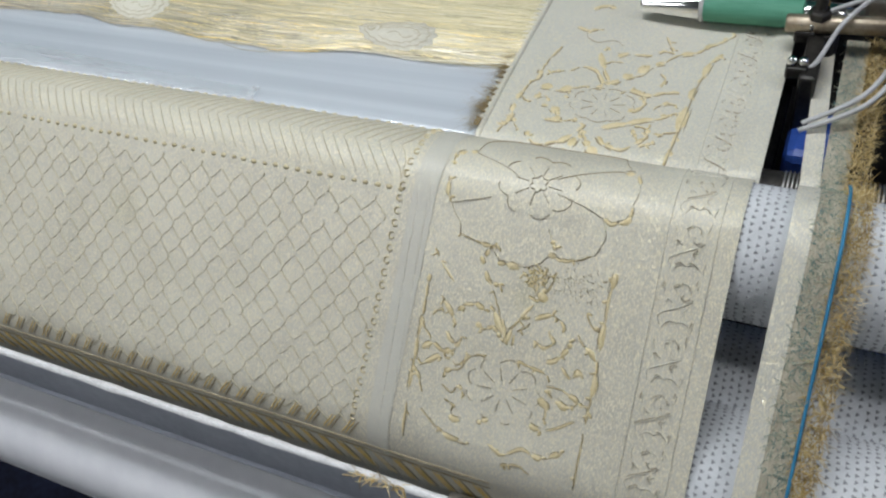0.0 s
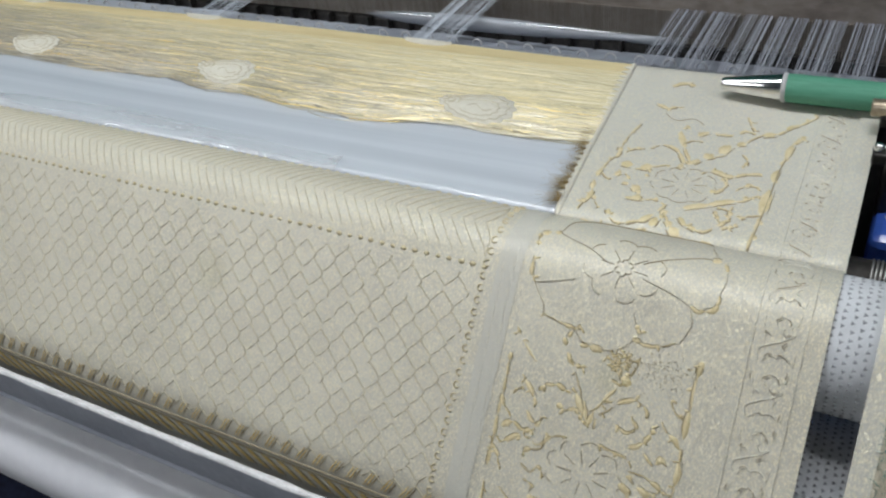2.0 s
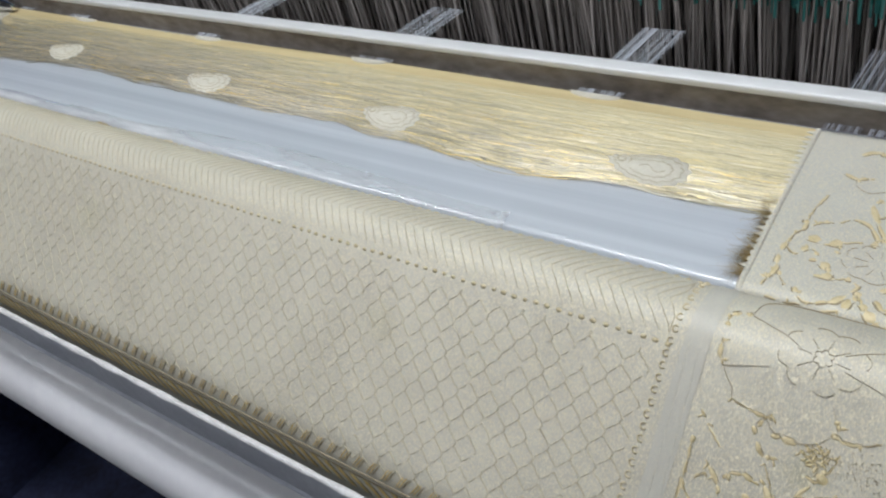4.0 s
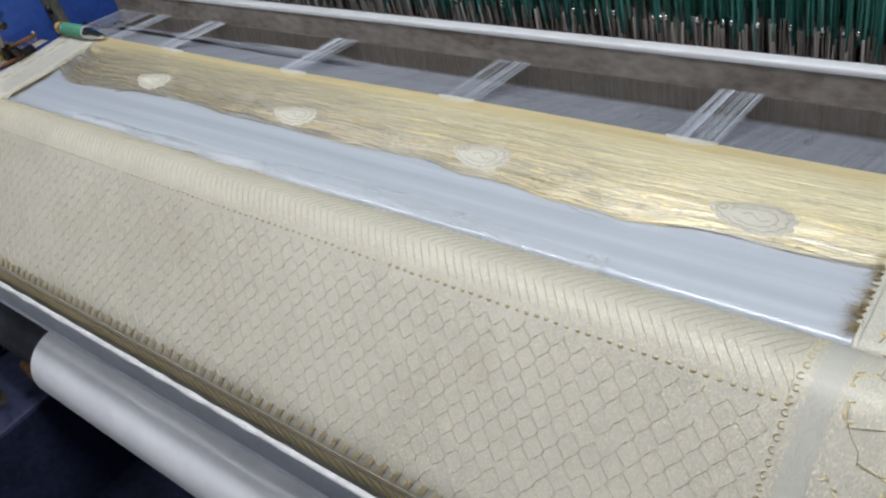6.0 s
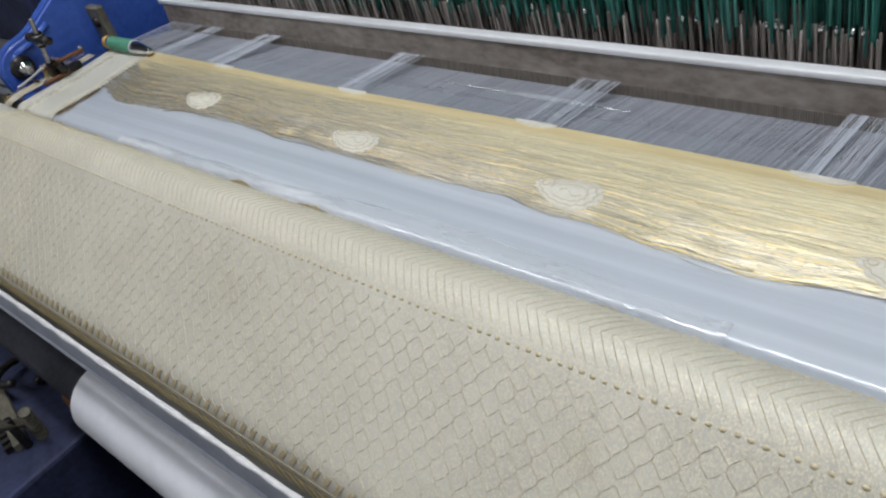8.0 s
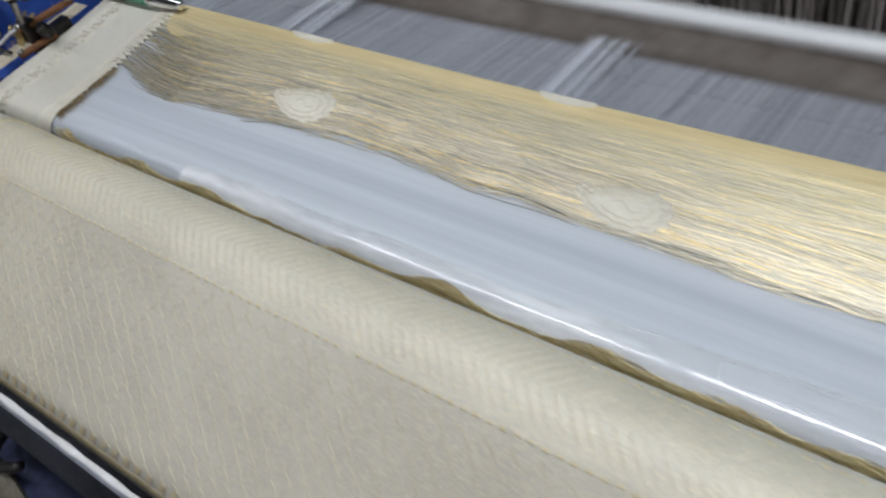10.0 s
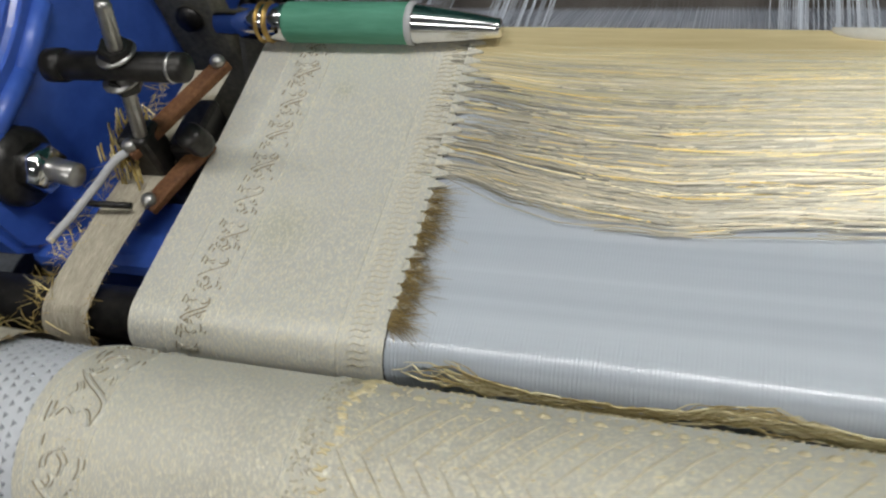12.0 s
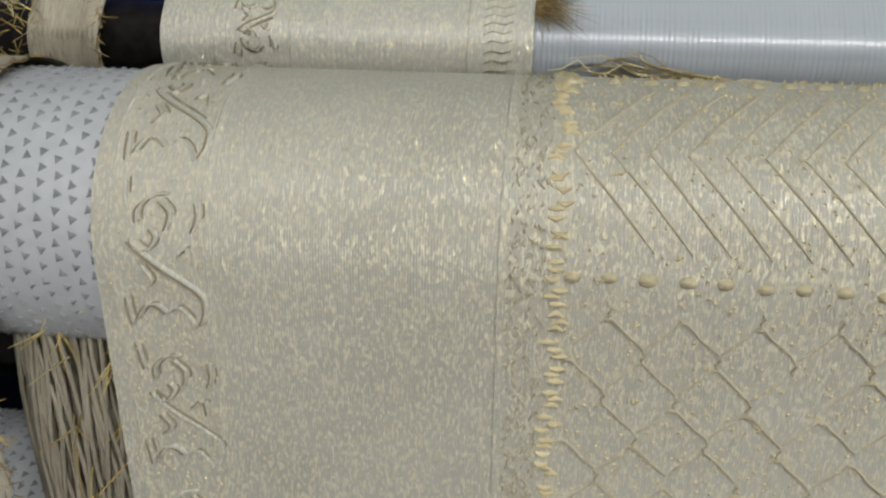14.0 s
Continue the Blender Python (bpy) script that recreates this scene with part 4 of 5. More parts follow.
    # below the flower
    V(0.0020, (-134.4, 478.6), (-130.4, 472), (-123, 470.6), (-111, 476), (-104, 487), (-102.2, 492.5))
    V(0.0018, (-127.8, 491), (-115.7, 491.5), (-108, 495))
    V(0.0026, (-102.2, 486.4), (-98.2, 478.5), (-93.2, 472.5), (-88.3, 466.7))
    V(0.0024, (-102.2, 486.4), (-104.7, 477.7), (-107.7, 471), (-118, 465.5))
    V(0.0020, (-92.7, 482.5), (-86.2, 477), (-77.5, 474.5), (-71, 480), (-65, 488.7), (-66.5, 494.7), (-73.3, 496.3))
    V(0.0014, (-74, 492.6), (-71.4, 488.4), (-69.6, 485))
    V(0.0014, (-84.7, 467), (-75, 467), (-67.4, 468))
    V(0.0012, (-148, 468), (-140.8, 467), (-128, 468))
    # faint start of the next flower under the temple
    V(0.0020, (-135.5, 588), (-128.6, 584.4), (-121.7, 587))
    V(0.0016, (-132, 610), (-123.7, 615), (-117, 613))
    outline(e, pl, [(-128, 584), (-126, 577), (-118, 572), (-108, 576), (-100, 571)], 0.0004)


def drape_panel(e, g, pl, r):
    V = lambda w, *pts: vine(e, g, pl, pts, w * 1.45, r, 0.9)
    L = lambda *pts: outline(e, pl, pts, 0.00020)
    # large open flower over the roller: an inner rosette, rays and scalloped rim
    for k in range(6):
        a = k / 6 * math.tau
        L(*[(-99.5 + (3.2 + 1.6 * math.sin(math.pi * q / 5)) * math.cos(a + 1.05 * q / 5), 11 + (3.2 + 1.6 * math.sin(math.pi * q / 5)) * math.sin(a + 1.05 * q / 5)) for q in range(6)])
    for k in range(8):
        a = k / 8 * math.tau + 0.15
        L(*[(-99.5 + (17.5 + 3.6 * math.sin(math.pi * q / 6)) * math.cos(a + 0.785 * q / 6), 11 + (15 + 3.2 * math.sin(math.pi * q / 6)) * math.sin(a + 0.785 * q / 6)) for q in range(r.choice((0, 1, 2)), r.choice((5, 6, 7)))])
        L(*[(-99.5 + q * math.cos(a), 11 + 0.9 * q * math.sin(a)) for q in (5.5, 9, 13)])
    V(0.0016, (-148, 8.3), (-148, 2.4), (-144.5, -1.6), (-138, -2.3))
    L((-138, -2.3), (-130.6, 0.4), (-119.6, 4), (-110, 9.2))
    V(0.0020, (-143.4, 28.5), (-146.9, 23), (-146.8, 15))
    L((-143.4, 28.5), (-132.6, 25.5), (-122, 22.2))
    L((-143.4, 28.5), (-140, 34), (-136.6, 38), (-135.5, 43.8))
    V(0.0013, (-135.5, 43.8), (-128.7, 45.5), (-122, 47), (-117, 47.5))
    V(0.0013, (-119.3, 52.5), (-117, 47.8), (-114.3, 45.4))
    V(0.0022, (-112.5, 54.7), (-104.7, 54.7), (-98, 56.8))
    L((-117, 47.5), (-113, 52), (-108, 54), (-98, 54), (-90, 50), (-86.7, 45.4))
    V(0.0015, (-86.7, 45.4), (-84.3, 42.5), (-86.6, 38))
    L((-86.6, 38), (-89.2, 32.7))
    V(0.0016, (-86.7, 45.4), (-79, 47.2), (-70.6, 44.7), (-64, 41.8))
    L((-64, 41.8), (-62, 37), (-60.3, 31), (-63.3, 23))
    V(0.0017, (-63.3, 23), (-57.3, 24.6), (-51, 21.3), (-51, 14.6))
    L((-63.3, 23), (-72.8, 19), (-82.2, 16.5), (-88.6, 14.7))
    V(0.0022, (-50.2, 0.9), (-53, -4.7), (-59, -5.4))
    L((-59, -5.4), (-64.5, -4.7), (-80.5, 1.4), (-90.8, 6.8))
    L((-50.2, 0.9), (-49.6, 8), (-51, 14.6))
    L((-57, -8.7), (-61, -16), (-64, -24), (-80, -30), (-100, -31), (-120, -27), (-135, -16), (-138, -2.3))
    # bud and its dusting of knots
    for k in range(20):
        a = k * 2.4
        u, v = -92.3 + 1.5 * math.sqrt(k) * math.cos(a), 56.5 + 1.4 * math.sqrt(k) * math.sin(a)
        V(0.0012, (u, v), (u + 1.4, v + 0.8), (u + 2.2, v + 2.0))
    for k in range(150):
        u, v = r.gauss(-70, 8.5) / 1000, r.gauss(57, 5) / 1000
        strip(e, pl, [(u, v), (u + 0.0005, v + 0.0009)], 0.0006, 0.0002)
    # stems
    V(0.0014, (-122.3, 53.2), (-117.6, 61.3), (-113, 67.8), (-108, 77.2), (-103.5, 85), (-100.6, 95))
    V(0.0020, (-112, 77.5), (-107, 83.6), (-101.5, 95))
    V(0.0020, (-117, 64), (-112, 66), (-109, 65.5))
    V(0.0016, (-100.6, 95), (-98.5, 86.8), (-94, 78.2), (-88, 69.3), (-82.3, 60.6), (-80.8, 53))
    V(0.0015, (-100, 87.2), (-95, 81.4), (-89.4, 78))
    V(0.0034, (-93, 68), (-88, 69.5), (-85, 65))
    V(0.0015, (-96.8, 95.4), (-96.4, 89.3), (-91.4, 83.5), (-85, 77.5), (-78, 75), (-72.8, 78.8), (-72, 83))
    V(0.0015, (-77.8, 99.3), (-72.4, 96.3), (-68, 89.2), (-67.3, 84.7))
    V(0.0017, (-65, 81.2), (-61.2, 86), (-56.3, 89), (-52.2, 95.2))
    # straight sides of the panel
    V(0.0018, (-51.5, 47.6), (-53, 61), (-52.7, 75), (-52.7, 89.5), (-52, 104), (-52.2, 116), (-52.5, 132), (-52.5, 158))
    V(0.0010, (-57.4, 53.3), (-54.5, 52.6), (-52.3, 50.6))
    V(0.0010, (-147.4, 54), (-145.2, 58.3), (-137.7, 66), (-131.7, 71.3))
    V(0.0013, (-149, 68.4), (-148.7, 78), (-148.6, 90.3), (-149, 103), (-148.8, 115.5), (-149, 131.4), (-148.7, 158))
    V(0.0013, (-148.3, 92), (-147, 95), (-144.6, 98.7))
    V(0.0013, (-149, 119), (-144.7, 124), (-141.7, 131))
    V(0.0016, (-129.3, 84), (-125.2, 80), (-119, 78.4), (-115.4, 80.5))
    V(0.0010, (-143.2, 89), (-140, 86), (-137.4, 84.4))
    V(0.0013, (-133.5, 96), (-129.2, 101), (-125.8, 101.6), (-125, 96.8))
    # lower flower with its ring of leaves
    for k in range(9):
        a = k / 9 * math.tau + 0.3
        L(*[(-97.5 + (17 + 3.4 * math.sin(math.pi * q / 6)) * math.cos(a + 0.698 * q / 6), 119 + (14 + 3 * math.sin(math.pi * q / 6)) * math.sin(a + 0.698 * q / 6)) for q in range(r.choice((0, 1, 2)), r.choice((4, 5, 6)))])
        L(*[(-97.5 + q * math.cos(a), 119 + 0.85 * q * math.sin(a)) for q in (6, 10, 14)])
    V(0.0017, (-109.4, 103.3), (-117, 105.4), (-123.8, 111.8), (-129, 110), (-135.6, 110.4), (-143, 115.5), (-149, 118.8))
    V(0.0019, (-92.5, 102), (-83, 103.7), (-76.7, 105), (-74.4, 108.7))
    V(0.0016, (-120, 106), (-122, 113), (-129.4, 116.5), (-130.3, 120.5))
    V(0.0016, (-75.6, 110.5), (-66.6, 111), (-60.3, 113.5), (-55.3, 116.4))
    V(0.0022, (-78.8, 117.4), (-73.4, 121.7), (-73.8, 127.8))
    V(0.0020, (-128, 131.7), (-123, 133.2), (-123.3, 139.6), (-116.5, 140.6))
    V(0.0016, (-102, 136), (-105, 137), (-107.4, 140))
    V(0.0018, (-80.3, 132.7), (-71.3, 133), (-58, 124.5))
    V(0.0018, (-140, 140), (-132, 146), (-124, 150), (-112, 152))
    V(0.0018, (-100, 148), (-92, 152), (-82, 146), (-72, 148), (-62, 142))
    V(0.0016, (-92, 158), (-84, 155), (-76, 158))
    V(0.0018, (-146, 108), (-140, 104), (-133, 107), (-127, 104))
    V(0.0018, (-131, 124), (-125, 127), (-121, 123), (-117, 127))
    V(0.0020, (-70, 100), (-64, 104), (-61, 100), (-57, 103))
    V(0.0020, (-76, 113), (-71, 116), (-65, 119), (-60, 118))
    V(0.0016, (-86, 90), (-80, 92), (-76, 88), (-80, 84))
    V(0.0016, (-140, 78), (-136, 82), (-131, 88), (-130, 93))
    V(0.0018, (-62, 70), (-59, 76), (-54, 78))
    V(0.0018, (-118, 88), (-113, 90), (-108, 88), (-104, 93))


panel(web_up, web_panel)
SHADE_LIP[0] = 0.0004
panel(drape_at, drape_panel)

# gold chevron braid where the drape turns down behind the rail
braid, ground = bmesh.new(), bmesh.new()
s0 = S1 + RUN + 0.008
x = BODY_L
while x < BODY_R + 0.075:
    for lo, hi, dx, wide in ((s0 + 0.003, s0 + 0.014, -0.007, 0.0009), (s0 + 0.023, s0 + 0.042, 0.0085, 0.0016)):
        if dx < 0 and x > BODY_R:
            continue
        for d in (0, 0.0024):
            pts = [(x + d + dx * q / 5 + 0.0003 * rnd.uniform(-1, 1), lo + (hi - lo) * q / 5) for q in range(6)]
            strip(braid, drape_at, pts, wide, 0.00022 if dx < 0 else 0.00035)
        # tan strip that paints in the dark shading between dashes
        strip(ground, drape_at, [(x + 0.0046 + dx * q / 3, lo + (hi - lo) * q / 3) for q in range(4)], 0.0012, 0.0003)
    x += 0.0122
for v in (s0 + 0.017, s0 + 0.0215):
    strip(ground, drape_at, [(BODY_L + (BODY_R + 0.075 - BODY_L) * q / 80, v) for q in range(81)], 0.0011, 0.0006)
part("turned_braid", braid, OLDGOLD, web, "old gold chevron braid turning under the rail", kind="stuff")
part("braid_shade", ground, TANLINE, web, "tan strips painted as groove shade between the braid", kind="stuff")

# first picks of the next motifs at the fell
for x in (-1.05, -0.815, -0.577, -0.337):
    bm = bmesh.new()
    c = [bm.verts.new(web_at(x + 0.022 * math.cos(a), FELL - 0.006 * math.sin(a), 0.0022)[0]) for a in span(0, math.pi, 14)]
    lo = [bm.verts.new(v.co - Vector((0, 0, 0.002))) for v in c]
    bm.faces.new(c[::-1])
    for k in range(14):
        bm.faces.new((c[k], c[k + 1], lo[k + 1], lo[k]))
    part("motif_start", bm, MOTIF, web, "first white picks of a motif")

film = thing("clear_film", "crinkled clear film stretched over the rod", "film", (0, 0, 0))
bm = bmesh.new()


def film_at(u, f, l):
    top = ROD_Y + 0.003 + 0.012 * max(0, 0.35 + noise.noise(Vector((u * 8, 4.4, 0))))
    v = ROD_Y - 0.021 + (top - ROD_Y + 0.021) * f
    return web_at(u, v, 0.0013 - 0.0027 * f ** 3 + 0.00016 * noise.noise(Vector((u * 35, v * 90, 2))))


sheet(bm, film_at, span(-1.045, -0.331, 160), span(0, 1, 16))
part("sheet", bm, FILM, film, "glossy clear film")
bm = bmesh.new()
sheet(bm, lambda u, v, l: web_at(u, v, 0.0016), span(-0.335, -0.3285, 2), span(ROD_Y - 0.021, ROD_Y + 0.004, 12))
part("cut_end", bm, FILM, film, "doubled cut end of the film")


# ---------- sley, warp and harness ----------
BEAT, TRAVEL, PERIOD, FIRST = 0.635, 0.090, 0.35, 0.142
sley = thing("sley", "swinging sley with a rusty reed and a bright cap rail", "sley", (-0.62, BEAT, Z0))
bm = bmesh.new()
box(bm, (-0.712, 0.002, -0.036), (0.78, 0.014, 0.0145), 0.003)
part("beam", bm, BEAM, sley, "mottled brown reed beam", False)
bm = bmesh.new()
for k in range(730):
    x = -0.70 + k * 0.002
    a = [bm.verts.new((x + dx, 0.0008, z)) for dx, z in ((0, -0.04), (0.0009, -0.04), (0.0009, -0.012), (0, -0.012))]
    b = [bm.verts.new(v.co + Vector((0, 0.0012, 0))) for v in a]
    bm.faces.new(a)
    for i in range(4):
        bm.faces.new((a[i], a[(i + 1) % 4], b[(i + 1) % 4], b[i]))
part("reed_wire", bm, REED, sley, "fine upright reed wires", False, "stuff")
bm = bmesh.new()
box(bm, (-0.718, 0.0005, 0.0150), (0.80, 0.0145, 0.0215), 0.0015)
part("cap_rail", bm, RAIL, sley, "bright worn cap rail")
bm = bmesh.new()
box(bm, (-0.718, 0.002, -0.13), (0.80, 0.03, -0.042), 0.004)
part("race_board", bm, DARKSTEEL, sley, "dark race board")
for k in range(62):
    bm = bmesh.new()
    x = -0.70 + k * 0.023
    sweep(bm, [(x + 0.0042 * math.cos(a), -0.065, -0.0240 + 0.0048 * math.sin(a)) for a in span(-0.4, math.pi + 0.4, 10)], 0.0008, 6)
    part("yarn_loop", bm, CABLE, sley)
    bm = bmesh.new()
    box(bm, (x + 0.0095, -0.006, -0.054), (x + 0.0120, 0.0015, -0.0405), 0.0006)
    part("tooth", bm, DARKSTEEL, sley, "", False)

warp = thing("warp_sheet", "grey warp threads running from fell to harness", "warp", (0, 0, 0), kind="stuff")
def shed(u, v, l):
    return Vector((u, v, Z0 - 0.0014 - 0.56 * (v - FELL) + l)), Vector((0, 0, 1))


# the lower sheet's darker grey paints in the shade inside the shed
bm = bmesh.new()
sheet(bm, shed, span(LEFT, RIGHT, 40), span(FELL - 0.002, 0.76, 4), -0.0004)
part("lower_shed", bm, SHED, warp, "lower warp sheet in a grey darkened as shade")
bm = bmesh.new()
for k in range(600):
    x = LEFT + (RIGHT - LEFT) * (k + rnd.random()) / 900
    strip(bm, shed, [(x, FELL - 0.002), (x, 0.70), (x, 0.76)], 0.0003, 0.0002, 0.0, False)
part("lower_thread", bm, GREYYARN, warp, "pale grey lower warp threads", False, "stuff")
BUNDLES = ((-1.20, 0.030), (-1.075, 0.042), (-0.82, 0.042), (-0.575, 0.042), (-0.335, 0.042),
           (-0.151, 0.024), (-0.124, 0.022), (-0.098, 0.020), (-0.074, 0.022), (-0.047, 0.024), (-0.020, 0.022), (-1.305, 0.026), (-1.275, 0.026), (-1.245, 0.024))
bm, side = bmesh.new(), bmesh.new()
for c, wide in BUNDLES:
    for k in range(60 if wide > 0.04 else 38):
        x = c + wide * rnd.uniform(-0.5, 0.5)
        strip(bm if wide > 0.028 else side, lambda u, v, l: (Vector((u, v, Z0 - (v - FELL) * 0.11 + l)), Vector((0, 0, 1))), [(x, FELL), (x + 0.001, 0.70), (x + 0.002, 0.76)], 0.00036, 0.0001, 0.0, False)
part("upper_shed", bm, GREYYARN, warp, "raised bundles of pale warp", False, "stuff")
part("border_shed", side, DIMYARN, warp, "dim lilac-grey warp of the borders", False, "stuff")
# the sheet of warp that the harness lifts on every second pick, hinged at the fell
bm = bmesh.new()
for k in range(2400):
    x = LEFT + (RIGHT - LEFT) * (k + rnd.random()) / 2400
    strip(bm, lambda u, v, l: (Vector((u, v, l)), Vector((0, 0, 1))), [(x, 0.0), (x + 0.0005, 0.07), (x + 0.001, 0.13)], 0.00055, 0.0001, 0.0, False)
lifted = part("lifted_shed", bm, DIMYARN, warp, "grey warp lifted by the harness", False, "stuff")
lifted.location = (0, FELL, Z0 - 0.001)


def rapier(name, sgn, label):
    """A slim grey carrier head on a thin tape; it runs into the shed and out again. sgn: the way from its nose outwards."""
    t = thing(name, label, "rapier", (sgn * 0.6 - 0.6, 0.690, 0.8315), "weft rapiers")
    bm = bmesh.new()
    rings = []
    for f in span(0, 1, 22):
        h = 0.0012 + 0.0058 * math.sin(math.pi * min(1, f * 1.15) ** 0.8) ** 0.7 if f < 0.87 else 0.0045 - 0.012 * (f - 0.87)
        d = 0.0016 + 0.0040 * math.sin(math.pi * min(1, f * 1.1)) if f < 0.87 else 0.0028
        rings.append([bm.verts.new((sgn * 0.27 * f, d * math.cos(a), h * math.sin(a))) for a in span(0, math.tau, 12)[:-1]])
    for p, q in zip(rings, rings[1:]):
        for k in range(12):
            bm.faces.new((p[k], p[(k + 1) % 12], q[(k + 1) % 12], q[k]))
    bm.faces.new(rings[0][::-1])
    bm.faces.new(rings[-1])
    bmesh.ops.recalc_face_normals(bm, faces=bm.faces)
    part("head", bm, CARRIER, t, "smooth grey carrier head")
    bm = bmesh.new()
    strip(bm, lambda u, v, l: (Vector((u, v, 0.0052 + l)), Vector((0, 0, 1))), [(sgn * (0.01 + 0.22 * q / 8), -0.0022) for q in range(9)], 0.0014, 0.0004, lens=True)
    part("edge", bm, CHROME, t, "bright worn edge")
    bm = bmesh.new()
    box(bm, (min(sgn * 0.26, sgn * 0.80), -0.0015, -0.0075), (max(sgn * 0.26, sgn * 0.80), 0.0015, -0.0020), 0.0005)
    part("tape", bm, DARKSTEEL, t, "thin dark drive tape", False)
    return t


right_rapier = rapier("right_rapier", 1, "grey weft rapier running through the open shed")
left_rapier = rapier("left_rapier", -1, "grey weft rapier running through the open shed")


def harness(name, y, seed, label):
    t = thing(name, label, "harness", (-0.62, y, 0.9))
    r = random.Random(seed)
    for nm, z0, z1, material, count, w in (("cord", -0.030, 1.2, CORD, 2300, 0.0011), ("heddle", -0.20, -0.02, HEDDLE, 2200, 0.0009)):
        bm = bmesh.new()
        for k in range(count):
            x = r.uniform(-0.86, 0.86)
            yy = r.uniform(-0.012, 0.05)
            zz = z0 + r.uniform(-0.012, 0.012)
            d = r.uniform(-0.01, 0.01)
            rod(bm, (x, yy, zz), (x + d, yy + r.uniform(-0.01, 0.01), z1), w * r.uniform(0.7, 1.5), 5)
        part(nm, bm, material, t, "green harness cords" if nm == "cord" else "dull wire heddles", True, "stuff")
    bm = bmesh.new()
    for k in range(60):
        x = r.uniform(-0.8, 0.8)
        lathe(bm, (x, -0.013, -0.02), (x, -0.013, -0.012), [(0, 0.001), (0.5, 0.0018), (1, 0.001)], 6)
    part("eyelet", bm, CHROME, t, "glinting heddle eyelets", True, "stuff")
    return t


front_harness = harness("front_harness", 0.775, 21, "green jacquard harness cords with wire heddles")
back_harness = harness("back_harness", 0.850, 22, "further rows of green harness cords")
# added backing sheet, its dark green standing for shade between the cords
bm = bmesh.new()
box(bm, (-1.7, 0, 0), (0.5, 0.01, 1.2))
t = thing("harness_backing", "dark backing sheet added behind the harness", "board", (0, 0.97, 0.70))
part("panel", bm, DARKGREEN, t)


# ---------- temples ----------
def temple(x_tip, y, sgn, name):
    """Chrome tip, green ribbed roller, ferrule and neck; sgn: the way from the tip outwards."""
    t = thing(name, "temple with green rubber roller and chrome tip", "temple", (x_tip, y, Z0 + 0.00860), "temples")
    X = lambda d: (sgn * d, 0.0005 * d, 0.003 * min(1, d * 20))
    bm = bmesh.new()
    lathe(bm, X(0), X(0.039), [(0, 0.0030), (0.02, 0.00413), (0.05, 0.00430), (0.5, 0.00671), (0.97, 0.00877), (1, 0.00860)], 28)
    part("tip", bm, CHROME, t, "polished chrome tip")
    bm = bmesh.new()
    lathe(bm, X(0.0385), X(0.0415), [(0, 0.00886), (0.2, 0.00955), (0.8, 0.00955), (1, 0.00903)], 28)
    part("collar", bm, CABLE, t, "white collar")
    bm = bmesh.new()
    prof = [(0, 0.00894)]
    for k in range(60):
        prof += [((k + 0.25) / 60, 0.00929), ((k + 0.75) / 60, 0.00903)]
    lathe(bm, X(0.041), X(0.100), prof + [(1, 0.00894)], 28)
    part("roller", bm, GREEN, t, "ribbed green rubber roller")
    bm = bmesh.new()
    lathe(bm, X(0.1), X(0.137), [(0, 0.00843), (0.05, 0.00877), (0.2, 0.00843), (0.24, 0.00774), (0.3, 0.00834), (0.62, 0.00808), (0.66, 0.00645), (1, 0.00559)], 28)
    part("ferrule", bm, CHROME, t, "chrome ferrule")
    for d in (0.108, 0.112):
        bm = bmesh.new()
        lathe(bm, X(d), X(d + 0.0022), [(0, 0.00851), (0.5, 0.00963), (1, 0.00851)], 24)
        part("wire_ring", bm, BRASS, t, "brass wire ring")
    return t


temple(-1.202, 0.621, -1, "left_temple")
temple(-0.098, 0.606, 1, "right_temple")


# ---------- loom frames ----------
def frame_plate(name, x, m, label):
    """Blue cast side bracket, a plate in the plane of the loom's depth with a round boss."""
    t = thing(name, label, "bracket", (x, 0.524, 0.860), "loom brackets")
    prof = [(-0.028, -0.02), (-0.030, 0.010), (-0.022, 0.029), (-0.003, 0.039), (0.03, 0.045), (0.06, 0.059), (0.10, 0.080), (0.30, 0.115), (0.30, -0.05), (0.06, -0.07), (0.0, -0.055)]
    prof = [(p.x, p.y) for p in spline([(*p, 0) for p in prof[:7]], 6)] + prof[7:]
    bm = bmesh.new()
    th = 0.012
    a = [bm.verts.new((m * -th, y, z)) for y, z in prof]
    b = [bm.verts.new((m * th, y, z)) for y, z in prof]
    bm.faces.new(a)
    bm.faces.new(b[::-1])
    for k in range(len(prof)):
        q = (k + 1) % len(prof)
        bm.faces.new((a[k], b[k], b[q], a[q]))
    bmesh.ops.recalc_face_normals(bm, faces=bm.faces)
    es = [e for e in bm.edges if abs(e.verts[0].co.x - e.verts[1].co.x) < 1e-6]
    bmesh.ops.bevel(bm, geom=es, offset=0.004, segments=3, affect="EDGES")
    part("plate", bm, BLUE, t, "glossy blue cast plate", False)
    bm = bmesh.new()
    for p, q in zip([(-0.017, 0.010), (0.0, 0.026), (0.03, 0.031)], [(0.0, 0.026), (0.03, 0.031), (0.06, 0.043)]):
        rod(bm, (m * 0.012, p[0], p[1]), (m * 0.012, q[0], q[1]), 0.005, 10)
    part("rib", bm, BLUE, t)
    bm = bmesh.new()
    lathe(bm, (m * 0.012, -0.002, 0.008), (m * 0.02, -0.002, 0.008), [(0, 0.017), (0.6, 0.017), (1, 0.014)], 24)
    part("washer", bm, DARKSTEEL, t)
    bm = bmesh.new()
    lathe(bm, (m * 0.02, -0.002, 0.008), (m * 0.031, -0.002, 0.008), [(0, 0.0105), (0.8, 0.0105), (1, 0.009)], 6)
